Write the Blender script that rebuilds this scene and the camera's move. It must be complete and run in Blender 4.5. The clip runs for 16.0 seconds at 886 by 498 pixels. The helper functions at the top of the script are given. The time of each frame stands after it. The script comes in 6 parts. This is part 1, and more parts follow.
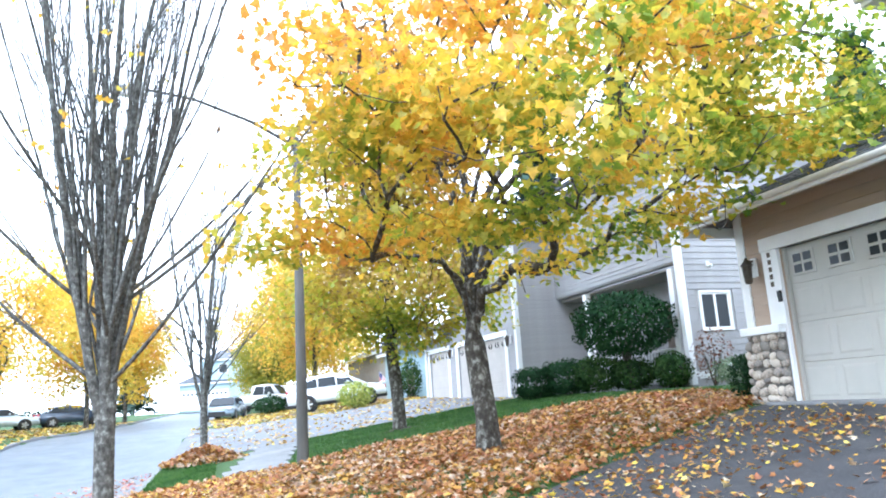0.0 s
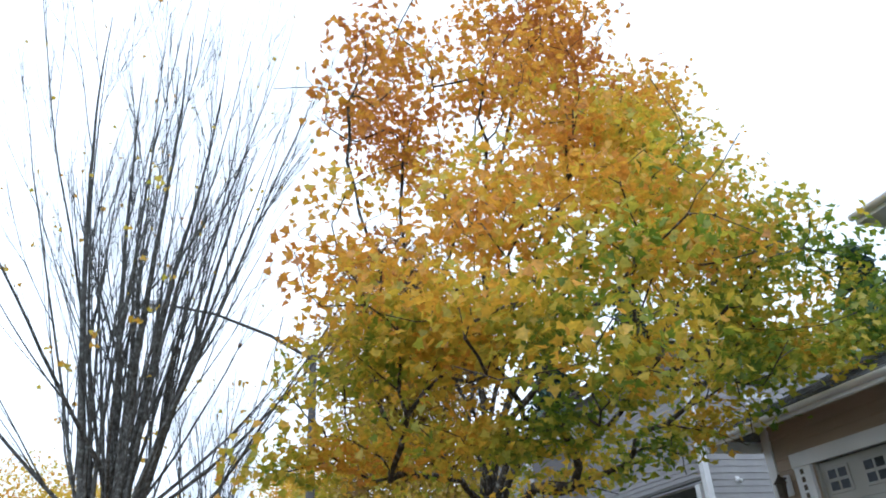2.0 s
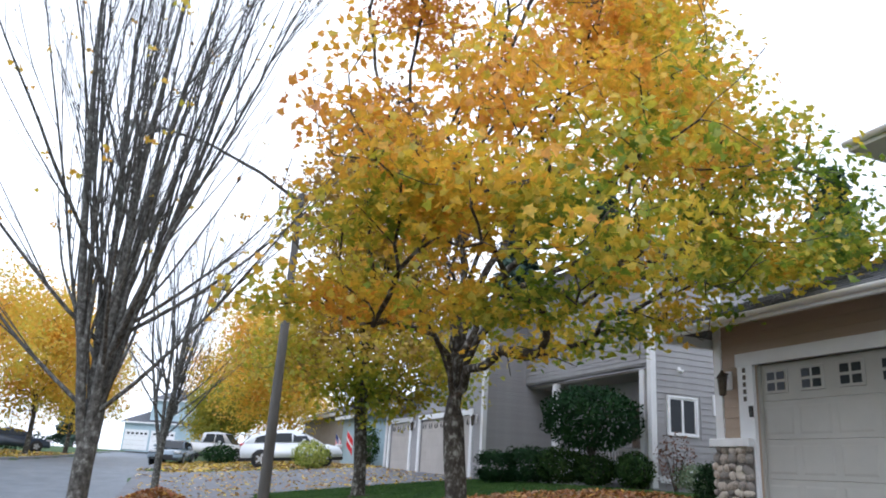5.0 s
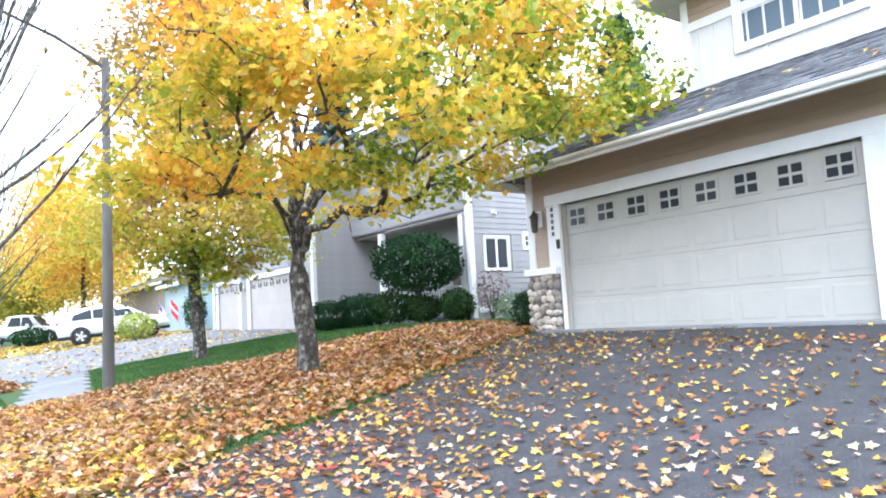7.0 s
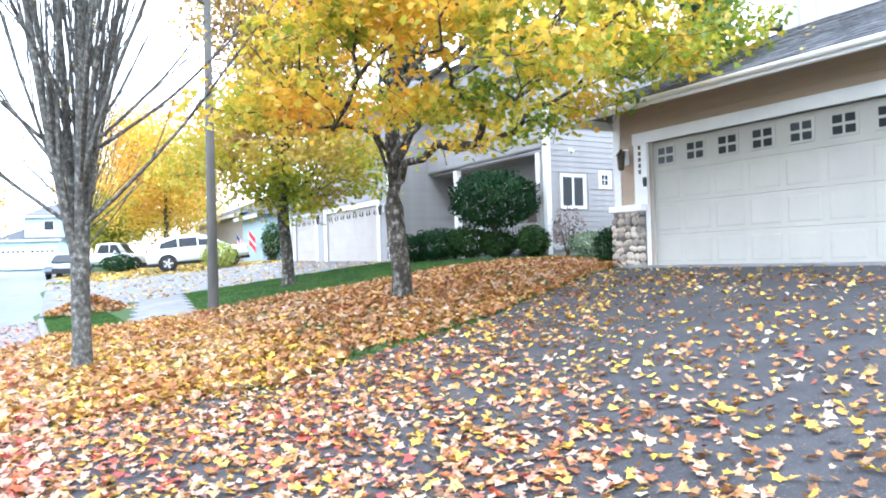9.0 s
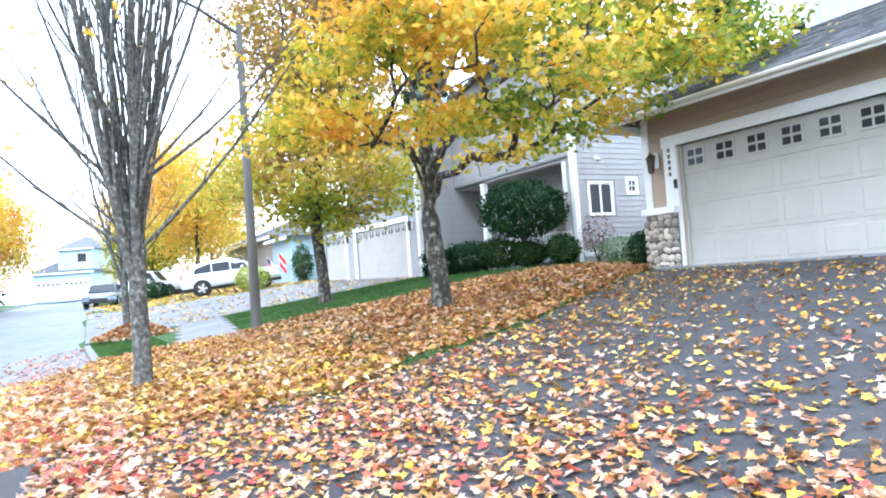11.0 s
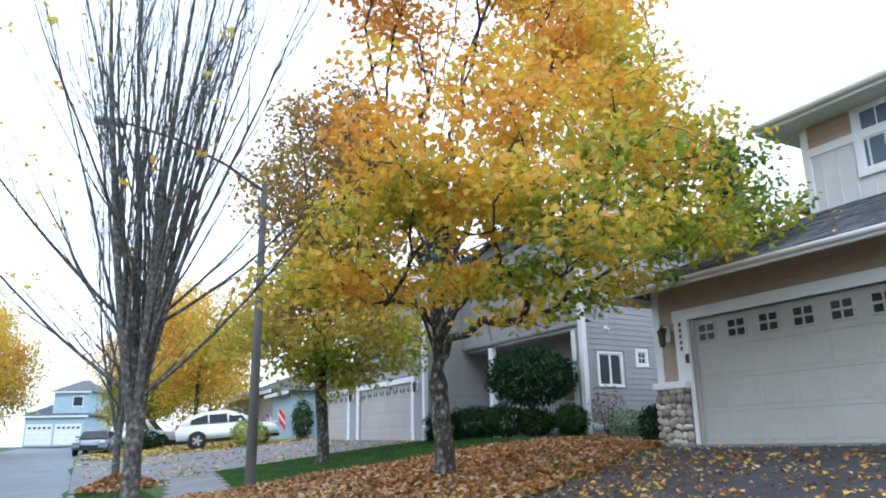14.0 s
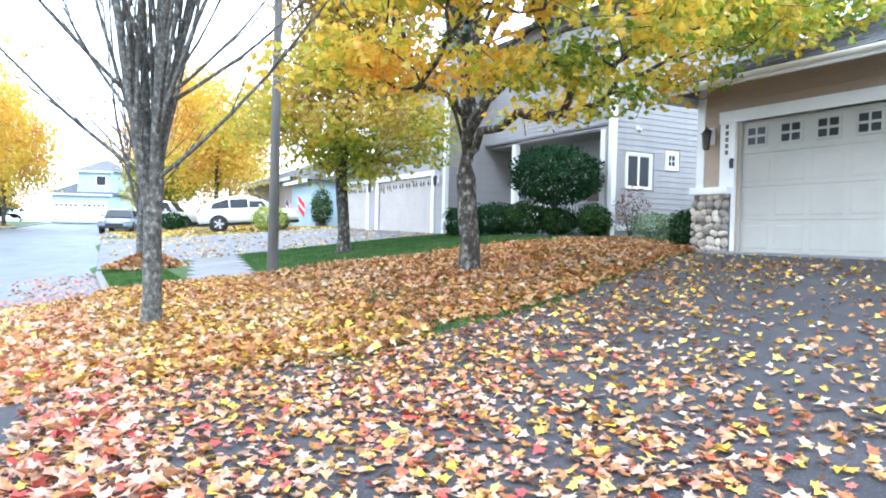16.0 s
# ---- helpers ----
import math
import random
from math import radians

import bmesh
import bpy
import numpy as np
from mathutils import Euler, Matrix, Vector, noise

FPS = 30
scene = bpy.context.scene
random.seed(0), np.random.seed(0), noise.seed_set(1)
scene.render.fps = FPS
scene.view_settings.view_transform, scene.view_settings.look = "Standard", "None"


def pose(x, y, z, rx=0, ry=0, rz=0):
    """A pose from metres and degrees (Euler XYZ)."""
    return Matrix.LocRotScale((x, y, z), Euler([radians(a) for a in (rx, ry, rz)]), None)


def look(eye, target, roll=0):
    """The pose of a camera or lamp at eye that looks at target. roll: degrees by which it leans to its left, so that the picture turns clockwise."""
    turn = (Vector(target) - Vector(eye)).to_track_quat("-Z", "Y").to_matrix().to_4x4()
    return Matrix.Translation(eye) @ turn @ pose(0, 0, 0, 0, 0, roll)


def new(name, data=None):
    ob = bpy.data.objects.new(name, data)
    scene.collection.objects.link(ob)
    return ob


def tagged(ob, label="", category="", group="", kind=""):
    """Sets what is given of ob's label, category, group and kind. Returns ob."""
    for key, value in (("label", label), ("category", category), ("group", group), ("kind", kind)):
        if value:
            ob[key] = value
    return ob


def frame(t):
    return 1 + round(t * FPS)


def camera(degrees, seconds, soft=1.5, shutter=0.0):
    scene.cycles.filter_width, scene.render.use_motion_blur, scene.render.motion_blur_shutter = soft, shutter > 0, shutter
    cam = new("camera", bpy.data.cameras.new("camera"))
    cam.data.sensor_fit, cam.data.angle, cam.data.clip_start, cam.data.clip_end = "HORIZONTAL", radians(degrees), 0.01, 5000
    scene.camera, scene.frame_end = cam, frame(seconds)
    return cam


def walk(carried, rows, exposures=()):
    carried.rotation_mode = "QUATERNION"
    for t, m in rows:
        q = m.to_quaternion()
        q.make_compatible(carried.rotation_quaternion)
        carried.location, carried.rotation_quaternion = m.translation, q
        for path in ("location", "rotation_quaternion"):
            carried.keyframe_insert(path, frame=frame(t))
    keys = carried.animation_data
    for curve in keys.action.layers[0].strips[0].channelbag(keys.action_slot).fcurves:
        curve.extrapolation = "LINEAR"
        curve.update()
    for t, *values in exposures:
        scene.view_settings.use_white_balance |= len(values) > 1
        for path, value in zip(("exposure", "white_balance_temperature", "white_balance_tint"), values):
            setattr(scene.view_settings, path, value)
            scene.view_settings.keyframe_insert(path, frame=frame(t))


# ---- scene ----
cam = camera(62.4, 16.0, soft=1.9)
PATH = [
    (0, (-7.796, -8.042, 0.35), (-7.155, -6.19, 0.75), -3.6),
    (0.5, (-7.833, -8.05, 0.385), (-7.177, -6.255, 0.976), -3.0),
    (1, (-7.879, -8.098, 0.364), (-7.222, -6.363, 1.11), -3.0),
    (1.5, (-7.887, -8.113, 0.379), (-7.268, -6.412, 1.231), -4.7),
    (2, (-7.893, -8.115, 0.41), (-7.31, -6.443, 1.341), -4.1),
    (2.5, (-7.905, -8.132, 0.431), (-7.372, -6.487, 1.435), -3.3),
    (3, (-7.907, -8.13, 0.437), (-7.417, -6.502, 1.491), -3.1),
    (3.5, (-7.911, -8.122, 0.438), (-7.432, -6.493, 1.494), -2.6),
    (4, (-7.94, -8.109, 0.398), (-7.449, -6.418, 1.345), -1.1),
    (4.5, (-8.15, -8.08, 0.353), (-7.582, -6.311, 1.093), 3.6),
    (5, (-8.265, -8.278, 0.317), (-7.572, -6.496, 0.904), 3.7),
    (5.2, (-8.29, -8.349, 0.31), (-7.521, -6.582, 0.845), 2.1),
    (7.3, (-8.996, -8.762, 0.285), (-7.816, -7.155, 0.437), -2.9),
    (7.5, (-9.042, -8.788, 0.274), (-7.918, -7.138, 0.388), -3.4),
    (8, (-9.233, -8.784, 0.24), (-8.171, -7.089, 0.268), -2.2),
    (10.5, (-9.933, -8.985, 0.102), (-8.921, -7.261, 0.147), -2.2),
    (11, (-9.961, -8.973, 0.089), (-8.974, -7.235, 0.171), -4.1),
    (11.5, (-9.988, -9.005, 0.115), (-8.99, -7.279, 0.27), -3.0),
    (12, (-9.974, -8.992, 0.171), (-8.978, -7.293, 0.519), -0.7),
    (12.5, (-9.976, -9.003, 0.178), (-8.989, -7.349, 0.716), 0.0),
    (13, (-9.958, -8.982, 0.141), (-8.997, -7.369, 0.831), -0.8),
    (13.5, (-9.99, -8.974, 0.112), (-9.042, -7.363, 0.823), -0.6),
    (14, (-10.009, -8.94, 0.089), (-9.055, -7.26, 0.606), -1.0),
    (14.5, (-10.017, -8.864, 0.087), (-9.042, -7.156, 0.449), -0.0),
    (15, (-9.931, -8.722, 0.118), (-8.961, -6.984, 0.313), -0.9),
    (15.5, (-9.861, -8.53, 0.136), (-8.931, -6.76, 0.189), -0.8),
    (16, (-9.85, -8.232, 0.143), (-8.9, -6.473, 0.109), 1.5),
]
EXPOSURES = [(0.0, 1.3, 5150, 8), (0.7, 0.93, 5150, 8), (1.5, 0.25, 5150, 8), (2.5, -0.65, 5350, 11), (3.5, -0.95, 5450, 13), (4.2, -0.98, 5450, 13), (4.7, -0.38, 5500, 13), (5.2, 0.08, 5500, 13), (7.3, 1.42, 5300, 11), (8.2, 1.46, 5300, 11), (10.3, 1.33, 5150, 8), (11.5, 1.33, 5150, 8), (12.3, 1.08, 5150, 8), (13.0, 0.57, 5150, 8), (13.6, 0.02, 5150, 8), (14.3, 0.32, 5150, 8), (15.0, 1.0, 5150, 8), (15.6, 1.25, 5150, 8), (16.0, 1.25, 5150, 8)]
walk(cam, [(t, look(eye, target, roll)) for t, eye, target, roll in PATH], EXPOSURES)

# ---- daylight: bright overcast ----
world = bpy.data.worlds.new("world")
scene.world = world
world.use_nodes = True
wn, wl = world.node_tree.nodes, world.node_tree.links
sky = wn.new("ShaderNodeTexSky")
sky.sky_type, sky.sun_disc, sky.sun_elevation, sky.sun_rotation = "NISHITA", False, radians(38), radians(200)
sky.air_density, sky.dust_density = 1.0, 3.0
bg = wn["Background"]
bg.inputs["Strength"].default_value = 0.3
cloud = wn.new("ShaderNodeBackground")
cloud.inputs["Color"].default_value = (1.0, 0.99, 0.97, 1)
cloud.inputs["Strength"].default_value = 1.8
wtc = wn.new("ShaderNodeTexCoord")
wno = wn.new("ShaderNodeTexNoise")
wno.inputs["Scale"].default_value, wno.inputs["Detail"].default_value = 1.8, 5
wr = wn.new("ShaderNodeValToRGB")
wr.color_ramp.elements[0].position, wr.color_ramp.elements[1].position = 0.34, 0.6
wr.color_ramp.elements[0].color, wr.color_ramp.elements[1].color = (0.9, 0.9, 0.9, 1), (1, 1, 1, 1)
wmix = wn.new("ShaderNodeMixShader")
wl.new(sky.outputs[0], bg.inputs["Color"])
wl.new(wtc.outputs["Generated"], wno.inputs["Vector"])
wl.new(wno.outputs["Fac"], wr.inputs[0])
wl.new(wr.outputs[0], wmix.inputs[0])
wl.new(bg.outputs[0], wmix.inputs[1])
wl.new(cloud.outputs[0], wmix.inputs[2])
wl.new(wmix.outputs[0], wn["World Output"].inputs[0])
sun = new("sun", bpy.data.lights.new("sun", "SUN"))
sun.data.energy, sun.data.angle, sun.data.color = 0.65, radians(18), (1.0, 0.96, 0.9)
sun.matrix_world = look((-20, -24, 26), (0, 0, 0))

# ---- materials ----


def mat(name, c1, c2=None, scale=6.0, rough=0.7, bump=0.15, bscale=60.0, metal=0.0, island=0.0, objrand=0.0, c3=None, stretch=(1, 1, 1), spec=0.4, pos=(0.32, 0.7)):
    """Two-scale procedural surface: broad stains between c1 and c2, fine grain as relief."""
    m = bpy.data.materials.new(name)
    m.use_nodes = True
    n, l = m.node_tree.nodes, m.node_tree.links
    b = n["Principled BSDF"]
    b.inputs["Roughness"].default_value, b.inputs["Metallic"].default_value = rough, metal
    b.inputs["Specular IOR Level"].default_value = spec
    tc = n.new("ShaderNodeTexCoord")
    mp = n.new("ShaderNodeMapping")
    mp.inputs["Scale"].default_value = stretch
    l.new(tc.outputs["Object"], mp.inputs[0])
    no = n.new("ShaderNodeTexNoise")
    no.inputs["Scale"].default_value, no.inputs["Detail"].default_value, no.inputs["Roughness"].default_value = scale, 6, 0.65
    l.new(mp.outputs[0], no.inputs["Vector"])
    rp = n.new("ShaderNodeValToRGB")
    rp.color_ramp.elements[0].position, rp.color_ramp.elements[1].position = pos
    rp.color_ramp.elements[0].color, rp.color_ramp.elements[1].color = (*c1, 1), (*(c2 or c1), 1)
    if c3:
        e = rp.color_ramp.elements.new((pos[0] + pos[1]) / 2)
        e.color = (*c3, 1)
    fac = no.outputs["Fac"]
    if island or objrand:
        src = n.new("ShaderNodeNewGeometry").outputs["Random Per Island"] if island else n.new("ShaderNodeObjectInfo").outputs["Random"]
        mr = n.new("ShaderNodeMapRange")
        k = island or objrand
        mr.inputs["To Min"].default_value, mr.inputs["To Max"].default_value = -k / 2, k / 2
        l.new(src, mr.inputs[0])
        ad = n.new("ShaderNodeMath")
        l.new(fac, ad.inputs[0])
        l.new(mr.outputs[0], ad.inputs[1])
        fac = ad.outputs[0]
    l.new(fac, rp.inputs[0])
    l.new(rp.outputs[0], b.inputs["Base Color"])
    if bump:
        n2 = n.new("ShaderNodeTexNoise")
        n2.inputs["Scale"].default_value, n2.inputs["Detail"].default_value = bscale, 5
        l.new(mp.outputs[0], n2.inputs["Vector"])
        bp = n.new("ShaderNodeBump")
        bp.inputs["Strength"].default_value, bp.inputs["Distance"].default_value = bump, 0.02
        l.new(n2.outputs["Fac"], bp.inputs["Height"])
        l.new(bp.outputs[0], b.inputs["Normal"])
    return m


def leaf_mat(name, stops, pos_scale=0.45, island=0.5, trans=0.45, zramp=None, shift=0.0, gloss=0.04, blotch=0.3):
    """Thin leaves: colour by position noise and by leaf, light passes through."""
    m = bpy.data.materials.new(name)
    m.use_nodes = True
    n, l = m.node_tree.nodes, m.node_tree.links
    tc = n.new("ShaderNodeTexCoord")
    no = n.new("ShaderNodeTexNoise")
    no.inputs["Scale"].default_value, no.inputs["Detail"].default_value = pos_scale, 2
    l.new(tc.outputs["Object"], no.inputs["Vector"])
    ge = n.new("ShaderNodeNewGeometry")
    mr = n.new("ShaderNodeMapRange")
    mr.inputs["To Min"].default_value, mr.inputs["To Max"].default_value = -island / 2, island / 2
    l.new(ge.outputs["Random Per Island"], mr.inputs[0])
    ad = n.new("ShaderNodeMath")
    l.new(no.outputs["Fac"], ad.inputs[0])
    l.new(mr.outputs[0], ad.inputs[1])
    fac = ad.outputs[0]
    if zramp:
        # zramp: direction in object space along which the season has gone further, and its weight
        vm = n.new("ShaderNodeVectorMath")
        vm.operation = "DOT_PRODUCT"
        vm.inputs[1].default_value = zramp
        l.new(tc.outputs["Object"], vm.inputs[0])
        a2 = n.new("ShaderNodeMath")
        l.new(fac, a2.inputs[0])
        l.new(vm.outputs["Value"], a2.inputs[1])
        a3 = n.new("ShaderNodeMath")
        a3.inputs[1].default_value = shift
        l.new(a2.outputs[0], a3.inputs[0])
        fac = a3.outputs[0]
    rp = n.new("ShaderNodeValToRGB")
    els = rp.color_ramp.elements
    els[0].position, els[0].color = stops[0][0], (*stops[0][1], 1)
    els[1].position, els[1].color = stops[-1][0], (*stops[-1][1], 1)
    for p, c in stops[1:-1]:
        els.new(p).color = (*c, 1)
    l.new(fac, rp.inputs[0])
    fine = n.new("ShaderNodeTexNoise")
    fine.inputs["Scale"].default_value, fine.inputs["Detail"].default_value = 22, 4
    l.new(tc.outputs["Object"], fine.inputs["Vector"])
    fr = n.new("ShaderNodeMapRange")
    fr.inputs["From Min"].default_value, fr.inputs["From Max"].default_value = 0.3, 0.7
    fr.inputs["To Min"].default_value, fr.inputs["To Max"].default_value = 1.0 - blotch, 1.0 + 0.3 * blotch
    l.new(fine.outputs["Fac"], fr.inputs[0])
    mul = n.new("ShaderNodeVectorMath")
    mul.operation = "SCALE"
    l.new(rp.outputs[0], mul.inputs[0])
    l.new(fr.outputs[0], mul.inputs["Scale"])
    di, tr, gl = n.new("ShaderNodeBsdfDiffuse"), n.new("ShaderNodeBsdfTranslucent"), n.new("ShaderNodeBsdfGlossy")
    gl.inputs["Roughness"].default_value = 0.45
    l.new(mul.outputs[0], di.inputs[0])
    l.new(mul.outputs[0], tr.inputs[0])
    mx, m2 = n.new("ShaderNodeMixShader"), n.new("ShaderNodeMixShader")
    mx.inputs[0].default_value, m2.inputs[0].default_value = trans, gloss
    l.new(di.outputs[0], mx.inputs[1])
    l.new(tr.outputs[0], mx.inputs[2])
    l.new(mx.outputs[0], m2.inputs[1])
    l.new(gl.outputs[0], m2.inputs[2])
    l.new(m2.outputs[0], n["Material Output"].inputs[0])
    return m


def glass_mat(name, tint=(0.03, 0.035, 0.04)):
    m = bpy.data.materials.new(name)
    m.use_nodes = True
    b = m.node_tree.nodes["Principled BSDF"]
    b.inputs["Base Color"].default_value = (*tint, 1)
    b.inputs["Roughness"].default_value = 0.04
    b.inputs["Specular IOR Level"].default_value = 0.12
    return m


M_ASPH = mat("asphalt", (0.036, 0.036, 0.041), (0.066, 0.066, 0.072), 2.2, 0.85, 0.5, 220, c3=(0.046, 0.046, 0.051))
M_ROAD = mat("road_asphalt", (0.09, 0.11, 0.13), (0.15, 0.175, 0.2), 1.2, 0.55, 0.3, 160, c3=(0.12, 0.14, 0.165))
M_CONC = mat("concrete", (0.15, 0.153, 0.158), (0.23, 0.233, 0.24), 2.5, 0.85, 0.25, 120, objrand=0.2)
M_DRIVE = mat("aged_concrete", (0.125, 0.13, 0.145), (0.2, 0.205, 0.22), 1.6, 0.8, 0.25, 130)
M_SOIL = mat("lawn_soil", (0.028, 0.06, 0.014), (0.06, 0.12, 0.025), 3.5, 0.95, 0.6, 90, c3=(0.04, 0.085, 0.018))
M_EARTH = mat("bare_earth", (0.03, 0.022, 0.016), (0.08, 0.06, 0.045), 12, 0.95, 0.8, 60)
M_GRASS = leaf_mat("grass_blade", [(0.2, (0.03, 0.09, 0.012)), (0.5, (0.055, 0.15, 0.02)), (0.8, (0.11, 0.2, 0.035))], 1.5, 0.5, 0.3)
M_BARK = mat("maple_bark", (0.03, 0.026, 0.022), (0.3, 0.3, 0.26), 12.0, 0.95, 1.0, 50, c3=(0.07, 0.062, 0.05), stretch=(1, 1, 0.75), pos=(0.37, 0.68))
M_BARKB = mat("lichened_grey_bark", (0.04, 0.038, 0.033), (0.33, 0.34, 0.31), 19.0, 0.95, 1.0, 55, c3=(0.115, 0.112, 0.1), stretch=(1, 1, 0.8), pos=(0.36, 0.74))
M_WHITE = mat("white_trim_paint", (0.72, 0.73, 0.74), (0.82, 0.82, 0.82), 2.0, 0.5, 0.05, 80)
M_DOOR = mat("cream_door_paint", (0.37, 0.36, 0.325), (0.42, 0.41, 0.37), 1.2, 0.45, 0.06, 90)
M_TAN = mat("tan_siding_paint", (0.36, 0.275, 0.205), (0.42, 0.33, 0.25), 2.0, 0.65, 0.15, 70, stretch=(1, 0.3, 3), objrand=0.1)
M_GREYS = mat("grey_siding_paint", (0.285, 0.28, 0.285), (0.34, 0.335, 0.335), 2.0, 0.65, 0.12, 70, objrand=0.12)
M_GREYD = mat("grey_door_paint", (0.4, 0.37, 0.34), (0.46, 0.43, 0.4), 1.5, 0.5, 0.05, 80)
M_BATTEN = mat("pale_grey_board_paint", (0.6, 0.6, 0.6), (0.68, 0.68, 0.68), 1.5, 0.6, 0.08, 80)
M_SHINGLE = mat("grey_shingle", (0.07, 0.075, 0.085), (0.19, 0.195, 0.21), 9.0, 0.9, 0.5, 120, island=0.5, c3=(0.12, 0.125, 0.14))
M_SOFFIT = mat("soffit_paint", (0.55, 0.54, 0.5), (0.62, 0.6, 0.56), 2.0, 0.6, 0.05, 60)
M_STONE = mat("river_stone", (0.24, 0.22, 0.2), (0.58, 0.52, 0.44), 2.2, 0.7, 0.2, 60, objrand=0.75, c3=(0.42, 0.36, 0.3))
M_MORTAR = mat("mortar", (0.11, 0.1, 0.09), (0.2, 0.19, 0.17), 14.0, 0.95, 0.4, 90)
M_GLASS = glass_mat("window_glass", (0.035, 0.04, 0.045))
M_GLASSB = glass_mat("blue_window_glass", (0.12, 0.16, 0.2))
M_BLACK = mat("black_plastic", (0.012, 0.012, 0.013), (0.02, 0.02, 0.022), 5, 0.45, 0)
M_METAL = mat("galvanised_metal", (0.38, 0.39, 0.4), (0.5, 0.5, 0.5), 8, 0.45, 0.05, 60, metal=0.7)
M_BRONZE = mat("dark_bronze", (0.06, 0.05, 0.04), (0.12, 0.1, 0.08), 12, 0.45, 0.1, 60, metal=0.6)
M_POLE = mat("grey_green_pole", (0.06, 0.058, 0.052), (0.105, 0.1, 0.09), 5, 0.7, 0.2, 50, stretch=(1, 1, 0.2))
M_FENCE = mat("weathered_fence_wood", (0.13, 0.1, 0.085), (0.25, 0.2, 0.17), 4, 0.85, 0.4, 40, stretch=(1, 1, 0.2), objrand=0.3)
M_CARW = mat("white_car_paint", (0.74, 0.76, 0.79), (0.78, 0.8, 0.82), 1, 0.18, 0, spec=0.6)
M_CARD = mat("dark_blue_car_paint", (0.035, 0.05, 0.075), (0.045, 0.06, 0.09), 1, 0.16, 0, spec=0.6)
M_CARG = mat("blue_grey_car_paint", (0.22, 0.28, 0.34), (0.26, 0.32, 0.38), 1, 0.16, 0, metal=0.2, spec=0.6)
M_CARS = mat("pale_silver_car_paint", (0.5, 0.56, 0.6), (0.55, 0.6, 0.64), 1, 0.2, 0, metal=0.3, spec=0.6)
M_TYRE = mat("tyre_rubber", (0.015, 0.015, 0.016), (0.03, 0.03, 0.03), 10, 0.85, 0.1, 60)
M_RIM = mat("alloy_rim", (0.55, 0.55, 0.56), (0.65, 0.65, 0.66), 5, 0.3, 0, metal=0.8)
M_RED = mat("red_plastic", (0.4, 0.015, 0.02), (0.5, 0.03, 0.03), 4, 0.35, 0)
M_FRED = mat("red_cloth", (0.5, 0.02, 0.03), (0.62, 0.05, 0.05), 3, 0.85, 0.1, 90)
M_FWHITE = mat("white_cloth", (0.68, 0.68, 0.68), (0.75, 0.75, 0.74), 3, 0.85, 0.1, 90)
M_FBLUE = mat("navy_cloth", (0.02, 0.03, 0.12), (0.03, 0.045, 0.16), 3, 0.85, 0.1, 90)
M_PALEBLUE = mat("pale_blue_siding_paint", (0.36, 0.47, 0.53), (0.43, 0.54, 0.59), 2, 0.65, 0.1, 60, objrand=0.1)
M_TAUPE = mat("taupe_siding_paint", (0.3, 0.27, 0.245), (0.36, 0.33, 0.3), 2, 0.65, 0.1, 60, objrand=0.1)
M_DSTONE = mat("beige_stone_veneer", (0.3, 0.28, 0.26), (0.5, 0.47, 0.43), 8, 0.8, 0.4, 40)

YELLOW, ORANGE, GREEN = (0.62, 0.36, 0.02), (0.5, 0.16, 0.015), (0.1, 0.2, 0.02)
M_MAPLE = leaf_mat("maple_leaf", [(0.2, (0.09, 0.18, 0.02)), (0.36, (0.28, 0.38, 0.03)), (0.47, (0.64, 0.56, 0.05)), (0.6, (0.84, 0.58, 0.05)), (0.74, (0.87, 0.45, 0.05)), (0.95, (0.6, 0.24, 0.05))], 0.75, 0.24, 0.58, (-0.04, 0.004, 0.056), -0.175)
M_MAPLEB = leaf_mat("brown_maple_leaf", [(0.12, (0.15, 0.24, 0.02)), (0.32, (0.42, 0.44, 0.03)), (0.46, (0.62, 0.46, 0.04)), (0.62, (0.44, 0.29, 0.07)), (0.85, (0.28, 0.16, 0.06))], 0.5, 0.25, 0.52, (0, 0, 0.045), -0.2)
M_GOLD = leaf_mat("golden_leaf", [(0.15, (0.42, 0.45, 0.05)), (0.4, (0.76, 0.6, 0.06)), (0.6, (0.84, 0.5, 0.05)), (0.85, (0.8, 0.33, 0.05))], 0.5, 0.3, 0.5)
M_OLIVE = leaf_mat("olive_leaf", [(0.15, (0.18, 0.22, 0.02)), (0.5, (0.34, 0.34, 0.03)), (0.85, (0.55, 0.42, 0.03))], 0.5, 0.3, 0.4)
M_LITTER = leaf_mat("fallen_leaf", [(0.08, (0.36, 0.12, 0.04)), (0.22, (0.52, 0.3, 0.17)), (0.36, (0.4, 0.18, 0.06)), (0.5, (0.26, 0.11, 0.04)), (0.64, (0.5, 0.23, 0.05)), (0.78, (0.6, 0.36, 0.06)), (0.9, (0.58, 0.44, 0.32))], 0.5, 0.95, 0.15, blotch=0.6)
M_LITTERY = leaf_mat("fallen_yellow_leaf", [(0.1, (0.36, 0.18, 0.07)), (0.3, (0.6, 0.34, 0.09)), (0.5, (0.75, 0.5, 0.05)), (0.7, (0.78, 0.6, 0.08)), (0.9, (0.72, 0.6, 0.42))], 0.6, 0.9, 0.15, blotch=0.6)
M_LITTERP = leaf_mat("fallen_pink_leaf", [(0.08, (0.5, 0.07, 0.06)), (0.25, (0.6, 0.3, 0.2)), (0.42, (0.58, 0.4, 0.33)), (0.58, (0.56, 0.27, 0.1)), (0.7, (0.6, 0.47, 0.38)), (0.82, (0.62, 0.3, 0.1)), (0.92, (0.55, 0.12, 0.05))], 0.6, 0.9, 0.15, blotch=0.6)
